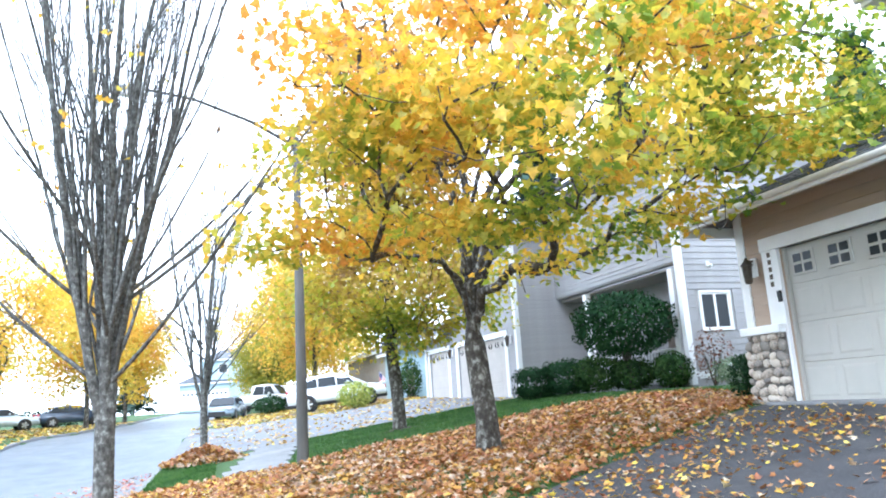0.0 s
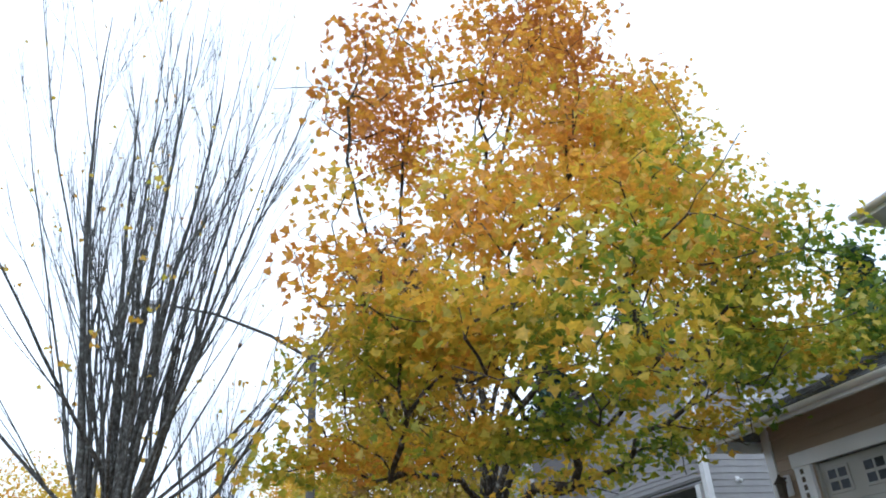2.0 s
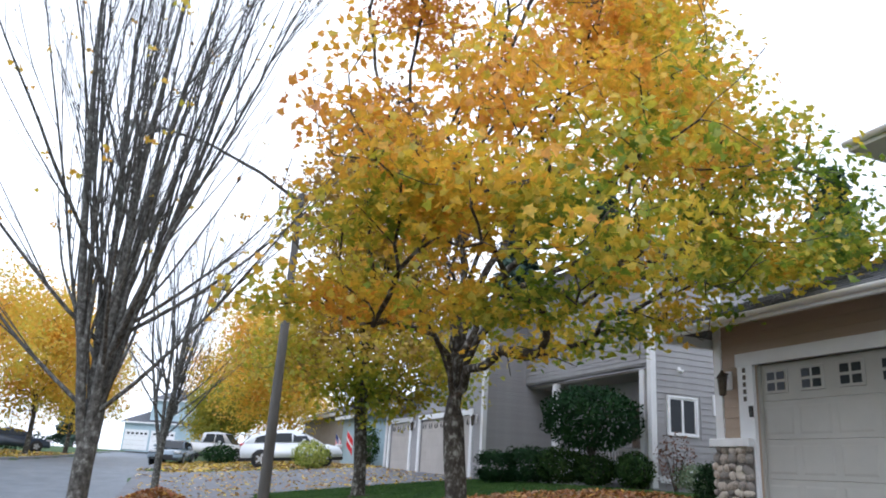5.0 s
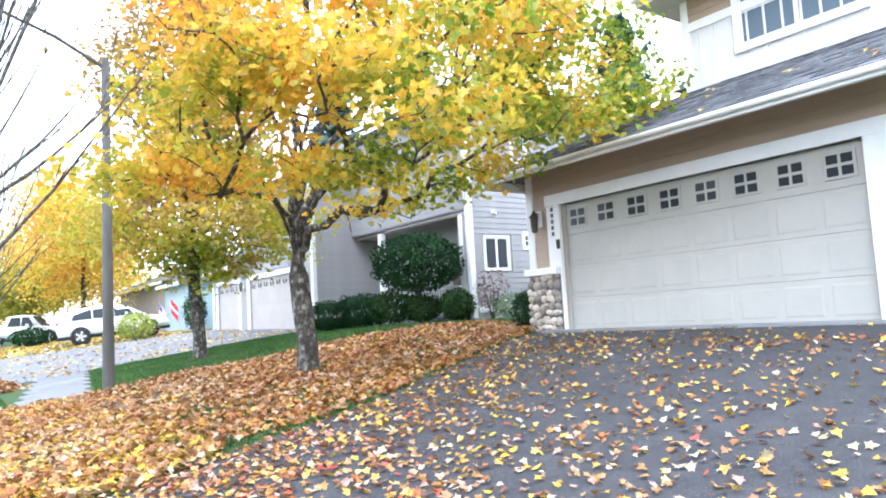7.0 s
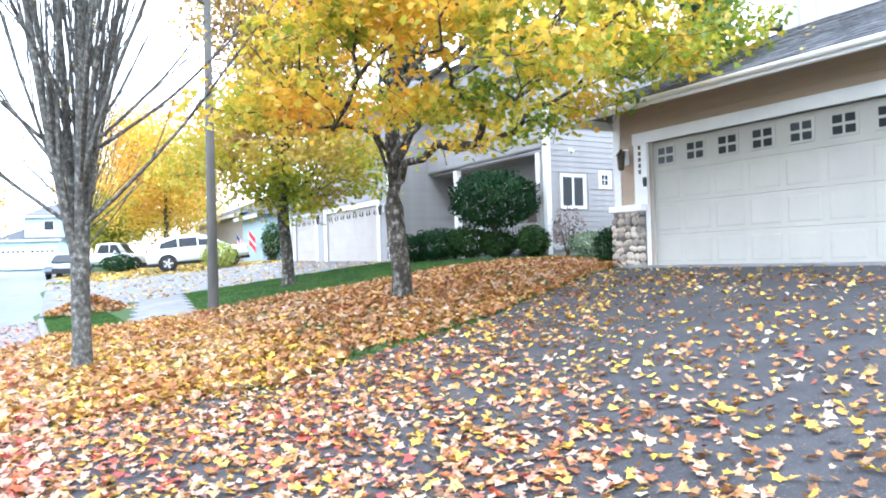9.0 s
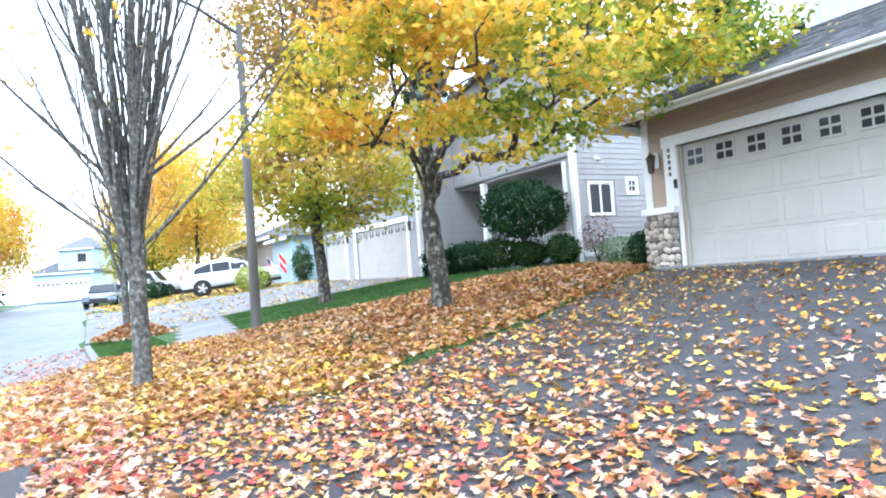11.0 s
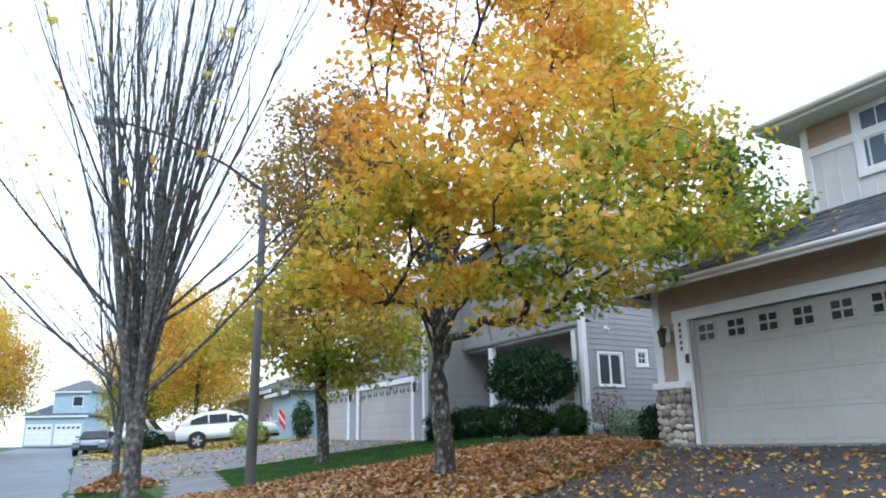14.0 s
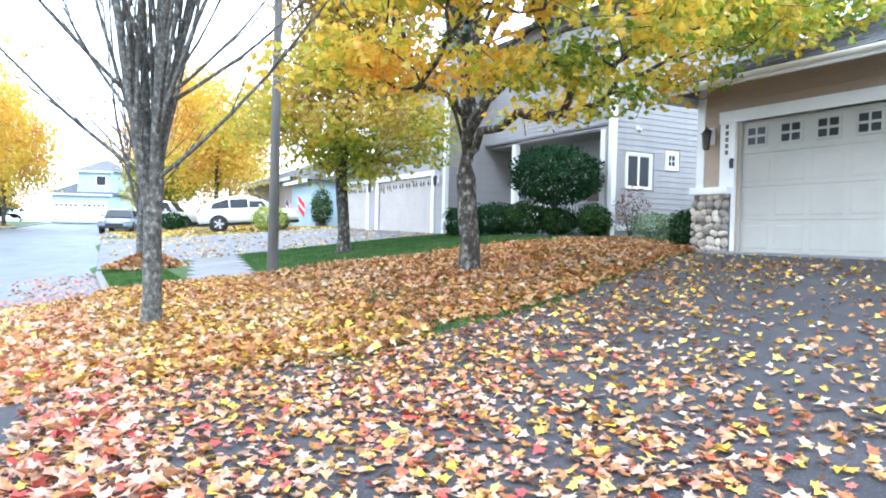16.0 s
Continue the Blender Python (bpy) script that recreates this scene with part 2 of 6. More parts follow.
M_HEDGE = leaf_mat("dark_hedge_leaf", [(0.2, (0.008, 0.026, 0.01)), (0.5, (0.016, 0.05, 0.018)), (0.8, (0.035, 0.085, 0.026))], 2.0, 0.5, 0.15, gloss=0.012)
M_SHRUB = leaf_mat("shrub_leaf", [(0.2, (0.014, 0.035, 0.012)), (0.5, (0.03, 0.075, 0.018)), (0.8, (0.08, 0.14, 0.035))], 2.0, 0.6, 0.25, gloss=0.012)
M_PALESHRUB = leaf_mat("pale_shrub_leaf", [(0.2, (0.1, 0.16, 0.08)), (0.8, (0.35, 0.42, 0.25))], 2.0, 0.6, 0.25)
M_LIME = leaf_mat("lime_shrub_leaf", [(0.2, (0.2, 0.28, 0.03)), (0.8, (0.5, 0.5, 0.1))], 2.0, 0.6, 0.3)
M_RUSSET = leaf_mat("russet_shrub_leaf", [(0.2, (0.12, 0.05, 0.04)), (0.8, (0.3, 0.16, 0.1))], 2.0, 0.6, 0.3)
M_NEEDLE = leaf_mat("fir_needles", [(0.2, (0.025, 0.05, 0.04)), (0.8, (0.07, 0.12, 0.085))], 0.5, 0.5, 0.15)

# pale aggregate showing in the asphalt
an, al = M_ASPH.node_tree.nodes, M_ASPH.node_tree.links
ab = an["Principled BSDF"]
grit = an.new("ShaderNodeTexNoise")
grit.inputs["Scale"].default_value, grit.inputs["Detail"].default_value = 75, 3
acoord = an.new("ShaderNodeTexCoord")
al.new(acoord.outputs["Object"], grit.inputs["Vector"])
gramp = an.new("ShaderNodeMapRange")
gramp.inputs["From Min"].default_value, gramp.inputs["From Max"].default_value = 0.56, 0.72
gramp.inputs["To Max"].default_value = 0.75
al.new(grit.outputs["Fac"], gramp.inputs[0])
amix = an.new("ShaderNodeMix")
amix.data_type = "RGBA"
for amix_in in amix.inputs:
    if amix_in.name == "A" and amix_in.type == "RGBA":
        al.new(ab.inputs["Base Color"].links[0].from_socket, amix_in)
    if amix_in.name == "B" and amix_in.type == "RGBA":
        amix_in.default_value = (0.15, 0.15, 0.16, 1)
al.new(gramp.outputs[0], amix.inputs["Factor"])
for amix_out in amix.outputs:
    if amix_out.type == "RGBA":
        al.new(amix_out, ab.inputs["Base Color"])

# ---- mesh helpers ----


def mesh_of(name, verts, faces, material, smooth=False):
    me = bpy.data.meshes.new(name)
    me.from_pydata([tuple(v) for v in verts], [], faces)
    me.materials.append(material)
    if smooth:
        me.polygons.foreach_set("use_smooth", [True] * len(me.polygons))
    me.update()
    return me


def from_bm(name, bm, material, smooth=False):
    bmesh.ops.recalc_face_normals(bm, faces=bm.faces)
    me = bpy.data.meshes.new(name)
    bm.to_mesh(me)
    bm.free()
    me.materials.append(material)
    if smooth:
        me.polygons.foreach_set("use_smooth", [True] * len(me.polygons))
    return me


def part(name, me, parent=None, at=None, label=""):
    ob = new(name, me)
    if parent:
        ob.parent = parent
    if at is not None:
        ob.matrix_basis = at if isinstance(at, Matrix) else Matrix.Translation(at)
    if label:
        ob["label"] = label
    return ob


def empty(name, m, label, category, group="", kind=""):
    ob = new(name)
    ob.empty_display_size = 0.2
    ob.matrix_basis = m if isinstance(m, Matrix) else Matrix.Translation(m)
    return tagged(ob, label, category, group, kind)


def bm_box(bm, lo, hi, bevel=0.0):
    r = bmesh.ops.create_cube(bm, size=1)
    vs = r["verts"]
    lo, hi = Vector(lo), Vector(hi)
    for v in vs:
        v.co = Vector([lo[i] + (v.co[i] + 0.5) * (hi[i] - lo[i]) for i in range(3)])
    if bevel:
        es = list({e for v in vs for e in v.link_edges})
        bmesh.ops.bevel(bm, geom=es, offset=bevel, segments=1, affect="EDGES")
    return vs


def box_me(name, lo, hi, material, bevel=0.004):
    bm = bmesh.new()
    bm_box(bm, lo, hi, bevel)
    return from_bm(name, bm, material)


def tube(verts, faces, pts, radii, sides=6):
    """Adds a tapered tube along pts to verts and faces."""
    base = len(verts)
    up = Vector((0.13, 0.21, 1)).normalized()
    for i, p in enumerate(pts):
        d = (pts[min(i + 1, len(pts) - 1)] - pts[max(i - 1, 0)])
        d = d.normalized() if d.length > 1e-6 else Vector((0, 0, 1))
        a = d.cross(up)
        a = a.normalized() if a.length > 1e-3 else Vector((1, 0, 0))
        b = d.cross(a)
        for k in range(sides):
            t = 2 * math.pi * k / sides
            verts.append(p + (a * math.cos(t) + b * math.sin(t)) * radii[i])
    for i in range(len(pts) - 1):
        for k in range(sides):
            k2 = (k + 1) % sides
            faces.append((base + i * sides + k, base + i * sides + k2, base + (i + 1) * sides + k2, base + (i + 1) * sides + k))
    faces.append(tuple(base + (len(pts) - 1) * sides + k for k in range(sides)))


def lathe(profile, sides=16):
    """Verts and faces of a turned shape from (radius, z) pairs."""
    vs, fs = [], []
    for r, z in profile:
        for k in range(sides):
            t = 2 * math.pi * k / sides
            vs.append((r * math.cos(t), r * math.sin(t), z))
    for i in range(len(profile) - 1):
        for k in range(sides):
            k2 = (k + 1) % sides
            fs.append((i * sides + k, i * sides + k2, (i + 1) * sides + k2, (i + 1) * sides + k))
    fs.append(tuple(range(sides))[::-1])
    fs.append(tuple((len(profile) - 1) * sides + k for k in range(sides)))
    return vs, fs


# a five-lobed maple leaf, one unit across, in the xy plane, stem at the origin
LOBE = [(0.0, 0.0), (0.17, 0.03), (0.43, -0.06), (0.31, 0.2), (0.53, 0.43), (0.28, 0.46), (0.18, 0.64), (0.0, 0.95)]
LEAF_XY = LOBE + [(-x, y) for x, y in LOBE[-2:0:-1]]
LEAF = np.array([(x, y - 0.4, 0.25 * abs(x) - 0.12 * (y - 0.4) ** 2) for x, y in LEAF_XY] + [(0, 0.0, 0.0)])
NL = len(LEAF_XY)
LEAF_F = np.array([(i, (i + 1) % NL, NL) for i in range(NL)])
# a plain pointed leaf for hedges and far crowns
OVAL = np.array([(0, -0.5, 0), (0.3, -0.05, 0.08), (0.0, 0.55, 0), (-0.3, -0.05, 0.08)])
OVAL_F = np.array([(0, 1, 2), (0, 2, 3)])


def leaves_mesh(name, centres, sizes, normals, material, shape=LEAF, tris=LEAF_F, seed=0, curls=(0.2, 1.9)):
    """One mesh of many leaves, each turned about its own normal."""
    rng = np.random.default_rng(seed)
    c, n = np.asarray(centres, float), np.asarray(normals, float)
    n = n / np.linalg.norm(n, axis=1, keepdims=True)
    r = rng.normal(size=n.shape)
    u = np.cross(n, r)
    u /= np.linalg.norm(u, axis=1, keepdims=True) + 1e-9
    v = np.cross(n, u)
    s = np.asarray(sizes, float)[:, None, None]
    curl = rng.uniform(*curls, (len(c), 1, 1))
    P = c[:, None, :] + s * (shape[None, :, 0:1] * u[:, None, :] + shape[None, :, 1:2] * v[:, None, :] + curl * shape[None, :, 2:3] * n[:, None, :])
    k = len(shape)
    F = (tris[None] + (np.arange(len(c)) * k)[:, None, None]).reshape(-1, 3)
    me = bpy.data.meshes.new(name)
    me.vertices.add(len(c) * k)
    me.vertices.foreach_set("co", P.reshape(-1).astype(np.float32))
    me.loops.add(F.size)
    me.loops.foreach_set("vertex_index", F.reshape(-1).astype(np.int32))
    me.polygons.add(len(F))
    me.polygons.foreach_set("loop_start", np.arange(0, F.size, 3, dtype=np.int32))
    me.materials.append(material)
    me.update(calc_edges=True)
    me.validate()
    return me


# ---- the lie of the land ----


def smooth01(a, b, v):
    t = min(1.0, max(0.0, (v - a) / (b - a)))
    return t * t * (3 - 2 * t)


def lie(x, y):
    """Ground height: the lots fall towards the street, the far street is level."""
    near = 0.12 * max(x, -11.0) if x < 0 else min(0.1 * x, 0.25) * smooth01(1.0, 4.0, y)
    far = min(-0.2 + 0.08 * max(0.0, x + 6.0), 0.45) + 0.015 * min(60.0, max(0.0, y - 32))
    k = smooth01(14, 29, y)
    return near * (1 - k) + far * k


def lerp_line(line, y):
    for (y0, x0), (y1, x1) in zip(line, line[1:]):
        if y <= y1:
            t = max(0.0, (y - y0) / (y1 - y0))
            return x0 + (x1 - x0) * t
    return line[-1][1]


KERB_R = [(-40, -11.6), (-12, -10.7), (-4, -10.1), (0.6, -9.8), (3, -9.5), (7.6, -8.9), (13, -8.75), (20, -8.3), (30, -7.5), (38, -6.9), (50, -6.0), (65, -4.5), (85, -1.0)]
KERB_L = [(-40, -21), (-12, -20), (0, -18.8), (10, -17.2), (22, -15.0), (31, -13.6), (45, -12.0), (60, -11.2), (85, -9.5)]



def drape(name, xs_of_y, ys, lift, material, cols=10, kind="structure", label="", category="", skirt=0.0):
    """A strip of paving laid on the land: xs_of_y gives its two sides at y."""
    vs, fs = [], []
    for y in ys:
        x0, x1 = xs_of_y(y)
        for c in range(cols + 1):
            x = x0 + (x1 - x0) * c / cols
            vs.append((x, y, lie(x, y) + lift))
    n = cols + 1
    for i in range(len(ys) - 1):
        for c in range(cols):
            a = i * n + c
            fs.append((a, a + 1, a + n + 1, a + n))
    if skirt:
        rim = [c for c in range(n)] + [i * n + cols for i in range(1, len(ys))] + [(len(ys) - 1) * n + c for c in range(cols - 1, -1, -1)] + [i * n for i in range(len(ys) - 2, 0, -1)]
        b = len(vs)
        for r in rim:
            vs.append((vs[r][0], vs[r][1], vs[r][2] - skirt))
        for k in range(len(rim)):
            k2 = (k + 1) % len(rim)
            fs.append((rim[k], b + k, b + k2, rim[k2]))
    return tagged(part(name, mesh_of(name, vs, fs, material)), label, category, "", kind)


def frange(a, b, step):
    n = max(1, int(round((b - a) / step)))
    return [a + (b - a) * i / n for i in range(n + 1)]


def ground_lift(x, y):
    """The lawn stands a kerb's height over the road and dips under it."""
    return -0.2 if lerp_line(KERB_L, y) - 0.05 < x < lerp_line(KERB_R, y) + 0.05 and -40 < y < 84 else 0.0


gx = [-900, -300, -120, -60] + frange(-40, -24, 2.0) + frange(-23, 8, 0.5) + frange(9, 40, 2.0) + [60, 120, 300, 900]
gy = [-900, -300, -100] + frange(-40, -14, 2.0) + frange(-13, 30, 0.5) + frange(31, 90, 1.5) + [100, 200, 400, 1500]
gvs = [(x, y, lie(x, y) + ground_lift(x, y)) for y in gy for x in gx]
gn = len(gx)
gfs = [(j * gn + i, j * gn + i + 1, (j + 1) * gn + i + 1, (j + 1) * gn + i) for j in range(len(gy) - 1) for i in range(gn - 1)]
tagged(part("ground", mesh_of("ground", gvs, gfs, M_SOIL, True)), "sloping lawn ground of short green grass and soil", "ground", "", "structure")

drape("road", lambda y: (lerp_line(KERB_L, y), lerp_line(KERB_R, y)), frange(-40, 84.5, 1.0), -0.1, M_ROAD, 14, label="pale grey wet asphalt residential street curving away", category="road")


def kerb(name, line, side, y0, y1):
    vs, fs = [], []
    ys = frange(y0, y1, 0.8)
    for y in ys:
        x = lerp_line(line, y)
        z = lie(x, y)
        for dx, dz in ((0, -0.25), (0, 0.0), (0.02 * side, 0.018), (0.15 * side, 0.02), (0.15 * side, -0.25)):
            vs.append((x + dx, y, z + dz))
    for i in range(len(ys) - 1):
        for k in range(4):
            fs.append((i * 5 + k, i * 5 + k + 1, i * 5 + 6 + k, i * 5 + 5 + k))
    fs += [(0, 1, 2, 3, 4), tuple(len(vs) - 5 + k for k in range(5))]
    tagged(part(name, mesh_of(name, vs, fs, M_CONC)), "grey concrete kerb along the street", "kerb", "", "structure")


kerb("kerb_1", KERB_R, 1, -2.6, 13.4)
kerb("kerb_2", KERB_R, 1, 24.5, 83)
kerb("kerb_3", KERB_L, -1, -38, 83)


def drive_sides(x):
    """South and north edge of the near driveway at x."""
    north = [(-10.5, -2.0), (-9.5, -2.0), (-8.8, -2.1), (-8.1, -2.4), (-7.5, -2.6), (-6.7, -2.2), (-5.8, -1.95), (-4.9, -1.7), (-3.4, -0.9), (-1.0, 0.4), (0.15, 0.5)]
    return -5.8 + 0.55 * min(x, 0.0), lerp_line(north, x)


dvs, dfs = [], []
dxs = frange(-10.6, 0.02, 0.35)
for x in dxs:
    s0, s1 = drive_sides(x)
    for c in range(13):
        y = s0 + (s1 - s0) * c / 12
        xx = x if x > dxs[0] else lerp_line(KERB_R, y) - 0.3
        dvs.append((xx, y, lie(xx, y) + (0.022 if x > dxs[0] else -0.092)))
for i in range(len(dxs) - 1):
    for c in range(12):
        a = i * 13 + c
        dfs.append((a, a + 13, a + 14, a + 1))
driveway = tagged(part("driveway", mesh_of("driveway", dvs, dfs, M_ASPH)), "dark asphalt driveway sloping to the street, strewn with leaves", "driveway", "", "structure")
tagged(part("garage_apron", box_me("garage_apron", (-0.32, -5.2, -0.2), (0.3, 0.35, 0.012 + 0.012), M_CONC, 0.01)), "concrete sill slab under the garage door", "apron", "", "structure")
drape("neighbour_driveway", lambda y: (lerp_line(KERB_R, y) + 0.02, 2.4), frange(13.9, 24.9, 0.5), 0.03, M_DRIVE, 24, label="grey concrete driveway with scattered leaves", category="driveway", skirt=0.2)
drape("far_driveway", lambda y: (lerp_line(KERB_R, y) + 0.02, 3.2), frange(27.0, 32.0, 0.6), 0.03, M_DRIVE, 16, label="grey driveway under the parked car", category="driveway", skirt=0.2)
drape("end_driveway", lambda y: (-9.0, -1.5), frange(82, 88, 0.6), 0.0, M_DRIVE, 4, label="grey driveway before the pale blue house", category="driveway")

sidewalk = empty("pavement", (0, 0, 0), "grey concrete pavement slabs beside the street", "pavement", kind="structure")
for i, y in enumerate(frange(0.8, 14.0, 1.2)[:-1]):
    xa, xb = -7.5 + 0.17 * (y - 5.4), -6.25 + 0.17 * (y - 5.4)
    vs = []
    for (x, yy) in ((xa, y + 0.008), (xb, y + 0.008), (xb, y + 1.19), (xa, y + 1.19)):
        vs.append((x, yy, lie(x, yy) + 0.028))
    vs += [(a, b, c - 0.1) for a, b, c in vs]
    part("slab", mesh_of("slab", vs, [(0, 1, 2, 3), (0, 4, 5, 1), (1, 5, 6, 2), (2, 6, 7, 3), (3, 7, 4, 0)], M_CONC), sidewalk)

# ---- houses ----


def wall_box(name, lo, hi, material, parent=None, label="", category="wall"):
    ob = part(name, box_me(name, lo, hi, material, 0.0), parent)
    return ob if parent else tagged(ob, label, category, "", "structure")


LAPS = {}


def lap_siding(wall, face, u0, u1, z0, z1, at, material, gaps=(), step=0.16):
    """Overlapping boards on a wall. face: 'x-' or 'y-' (the way it looks); gaps: (u0, u1, z0, z1) openings."""
    z = z0
    while z < z1 - 0.03:
        h = min(step, z1 - z)
        spans = [(u0, u1)]
        for g0, g1, gz0, gz1 in gaps:
            if gz0 < z + h * 0.6 and gz1 > z + h * 0.4:
                spans = [s for a, b in spans for s in ((a, min(b, g0)), (max(a, g1), b)) if s[1] - s[0] > 0.03]
        for a, b in spans:
            key = (round(b - a, 3), round(h, 3), face, material.name)
            if key not in LAPS:
                w = b - a
                prof = [(-0.028, 0.0), (-0.010, h + 0.012), (0.004, h + 0.012), (0.004, 0.0)]
                vs = []
                for u in (0, w):
                    for d, zz in prof:
                        vs.append((d, -u, zz) if face == "x-" else (u, d, zz))
                LAPS[key] = mesh_of("siding_board", vs, [(0, 1, 2, 3), (7, 6, 5, 4), (0, 4, 5, 1), (1, 5, 6, 2), (2, 6, 7, 3), (3, 7, 4, 0)], material)
            part("siding_board", LAPS[key], wall, (at, b, z) if face == "x-" else (a, at, z))
        z += step


def window_unit(name, face, u0, u1, z0, z1, at, label, mullions=1, grid=None, trim=0.09, glass=None, parent=None):
    """A framed window with panes, proud of the wall plane at."""
    def bx(nm, a, b, c, d, p0, p1, m, par):
        lo, hi = ((at + p0, a, c), (at + p1, b, d)) if face == "x-" else ((a, at + p0, c), (b, at + p1, d))
        return part(nm, box_me(nm, lo, hi, m, 0.004), par)
    root = parent
    if root is None:
        root = empty(name, (0, 0, 0), label, "window", kind="structure")
    bx("casing", u0 - trim, u1 + trim, z1, z1 + trim, -0.05, 0.01, M_WHITE, root)
    bx("sill", u0 - trim, u1 + trim, z0 - trim, z0, -0.06, 0.01, M_WHITE, root)
    bx("casing", u0 - trim, u0, z0, z1, -0.05, 0.01, M_WHITE, root)
    bx("casing", u1, u1 + trim, z0, z1, -0.05, 0.01, M_WHITE, root)
    n = mullions + 1
    for i in range(n):
        a, b = u0 + (u1 - u0) * i / n, u0 + (u1 - u0) * (i + 1) / n
        bx("pane", a + 0.03, b - 0.03, z0 + 0.03, z1 - 0.03, -0.012, -0.004, glass or M_GLASS, root)
        fr = bmesh.new()
        for p, q, r, s in ((a, a + 0.035, z0, z1), (b - 0.035, b, z0, z1), (a + 0.035, b - 0.035, z0, z0 + 0.035), (a + 0.035, b - 0.035, z1 - 0.035, z1)):
            lo, hi = ((at - 0.03, p, r), (at - 0.002, q, s)) if face == "x-" else ((p, at - 0.03, r), (q, at - 0.002, s))
            bm_box(fr, lo, hi)
        part("sash", from_bm("sash", fr, M_WHITE), root)
        if grid and i in grid[2]:
            gb = bmesh.new()
            zg = z0 + (z1 - z0) * (grid[3] if len(grid) > 3 else 0.0)
            for k in range(1, grid[0]):
                u = a + (b - a) * k / grid[0]
                lo, hi = ((at - 0.02, u - 0.01, zg + 0.03), (at - 0.013, u + 0.01, z1 - 0.03)) if face == "x-" else ((u - 0.01, at - 0.02, z0 + 0.03), (u + 0.01, at - 0.013, z1 - 0.03))
                bm_box(gb, lo, hi)
            for k in range(1, grid[1]):
                z = z0 + (z1 - z0) * k / grid[1]
                lo, hi = ((at - 0.021, a + 0.03, z - 0.01), (at - 0.014, b - 0.03, z + 0.01)) if face == "x-" else ((a + 0.03, at - 0.021, z - 0.01), (b - 0.03, at - 0.014, z + 0.01))
                bm_box(gb, lo, hi)
            part("muntin", from_bm("muntin", gb, M_WHITE), root)
    return root


def roof_slab(name, corners, thick, material, parent=None, label="", category="roof"):
    """A roof plane from its corners (eave first), with rows of shingles standing up."""
    c = [Vector(p) for p in corners]
    nrm = (c[1] - c[0]).cross(c[-1] - c[0]).normalized()
    if nrm.z < 0:
        nrm = -nrm
    vs = [p for p in c] + [p - nrm * thick for p in c]
    n = len(c)
    fs = [tuple(range(n)), tuple(range(2 * n - 1, n - 1, -1))] + [(i, n + i, n + (i + 1) % n, (i + 1) % n) for i in range(n)]
    ob = part(name, mesh_of(name, vs, fs, material), parent)
    return ob if parent else tagged(ob, label, category, "", "structure")


def shingles(parent, corners, material, row=0.2, wid=0.3, seed=1):
    """Courses of thin shingles over a four-cornered roof plane (eave left, eave right, ridge right, ridge left), joined."""
    a, b, c, d = [Vector(p) for p in corners]
    rng = random.Random(seed)
    nrm = (b - a).cross(d - a).normalized()
    if nrm.z < 0:
        nrm = -nrm
    rows = max(1, int((d - a).length / row))
    vs, fs = [], []
    for i in range(rows):
        t0, t1 = i / rows, (i + 1.25) / rows
        L0, R0 = a.lerp(d, t0), b.lerp(c, t0)
        L1, R1 = a.lerp(d, min(1, t1)), b.lerp(c, min(1, t1))
        w = (R0 - L0).length
        if w < 0.1:
            continue
        n = max(1, int(w / wid))
        off = rng.random() * 0.5
        for k in range(n + 1):
            s0, s1 = min(1, max(0, (k - off) / n)), min(1, max(0, (k + 1 - off) / n - 0.012 / w))
            if s1 - s0 < 0.01:
                continue
            th = 0.012 + rng.random() * 0.01
            p = [L0.lerp(R0, s0) + nrm * th, L0.lerp(R0, s1) + nrm * th, L1.lerp(R1, s1) + nrm * 0.004, L1.lerp(R1, s0) + nrm * 0.004, L0.lerp(R0, s0), L0.lerp(R0, s1)]
            m = len(vs)
            vs += p
            fs += [(m, m + 1, m + 2, m + 3), (m + 4, m + 5, m + 1, m)]
    ob = part("shingles", mesh_of("shingles", vs, fs, material), parent)
    ob["kind"] = "stuff"
    return ob


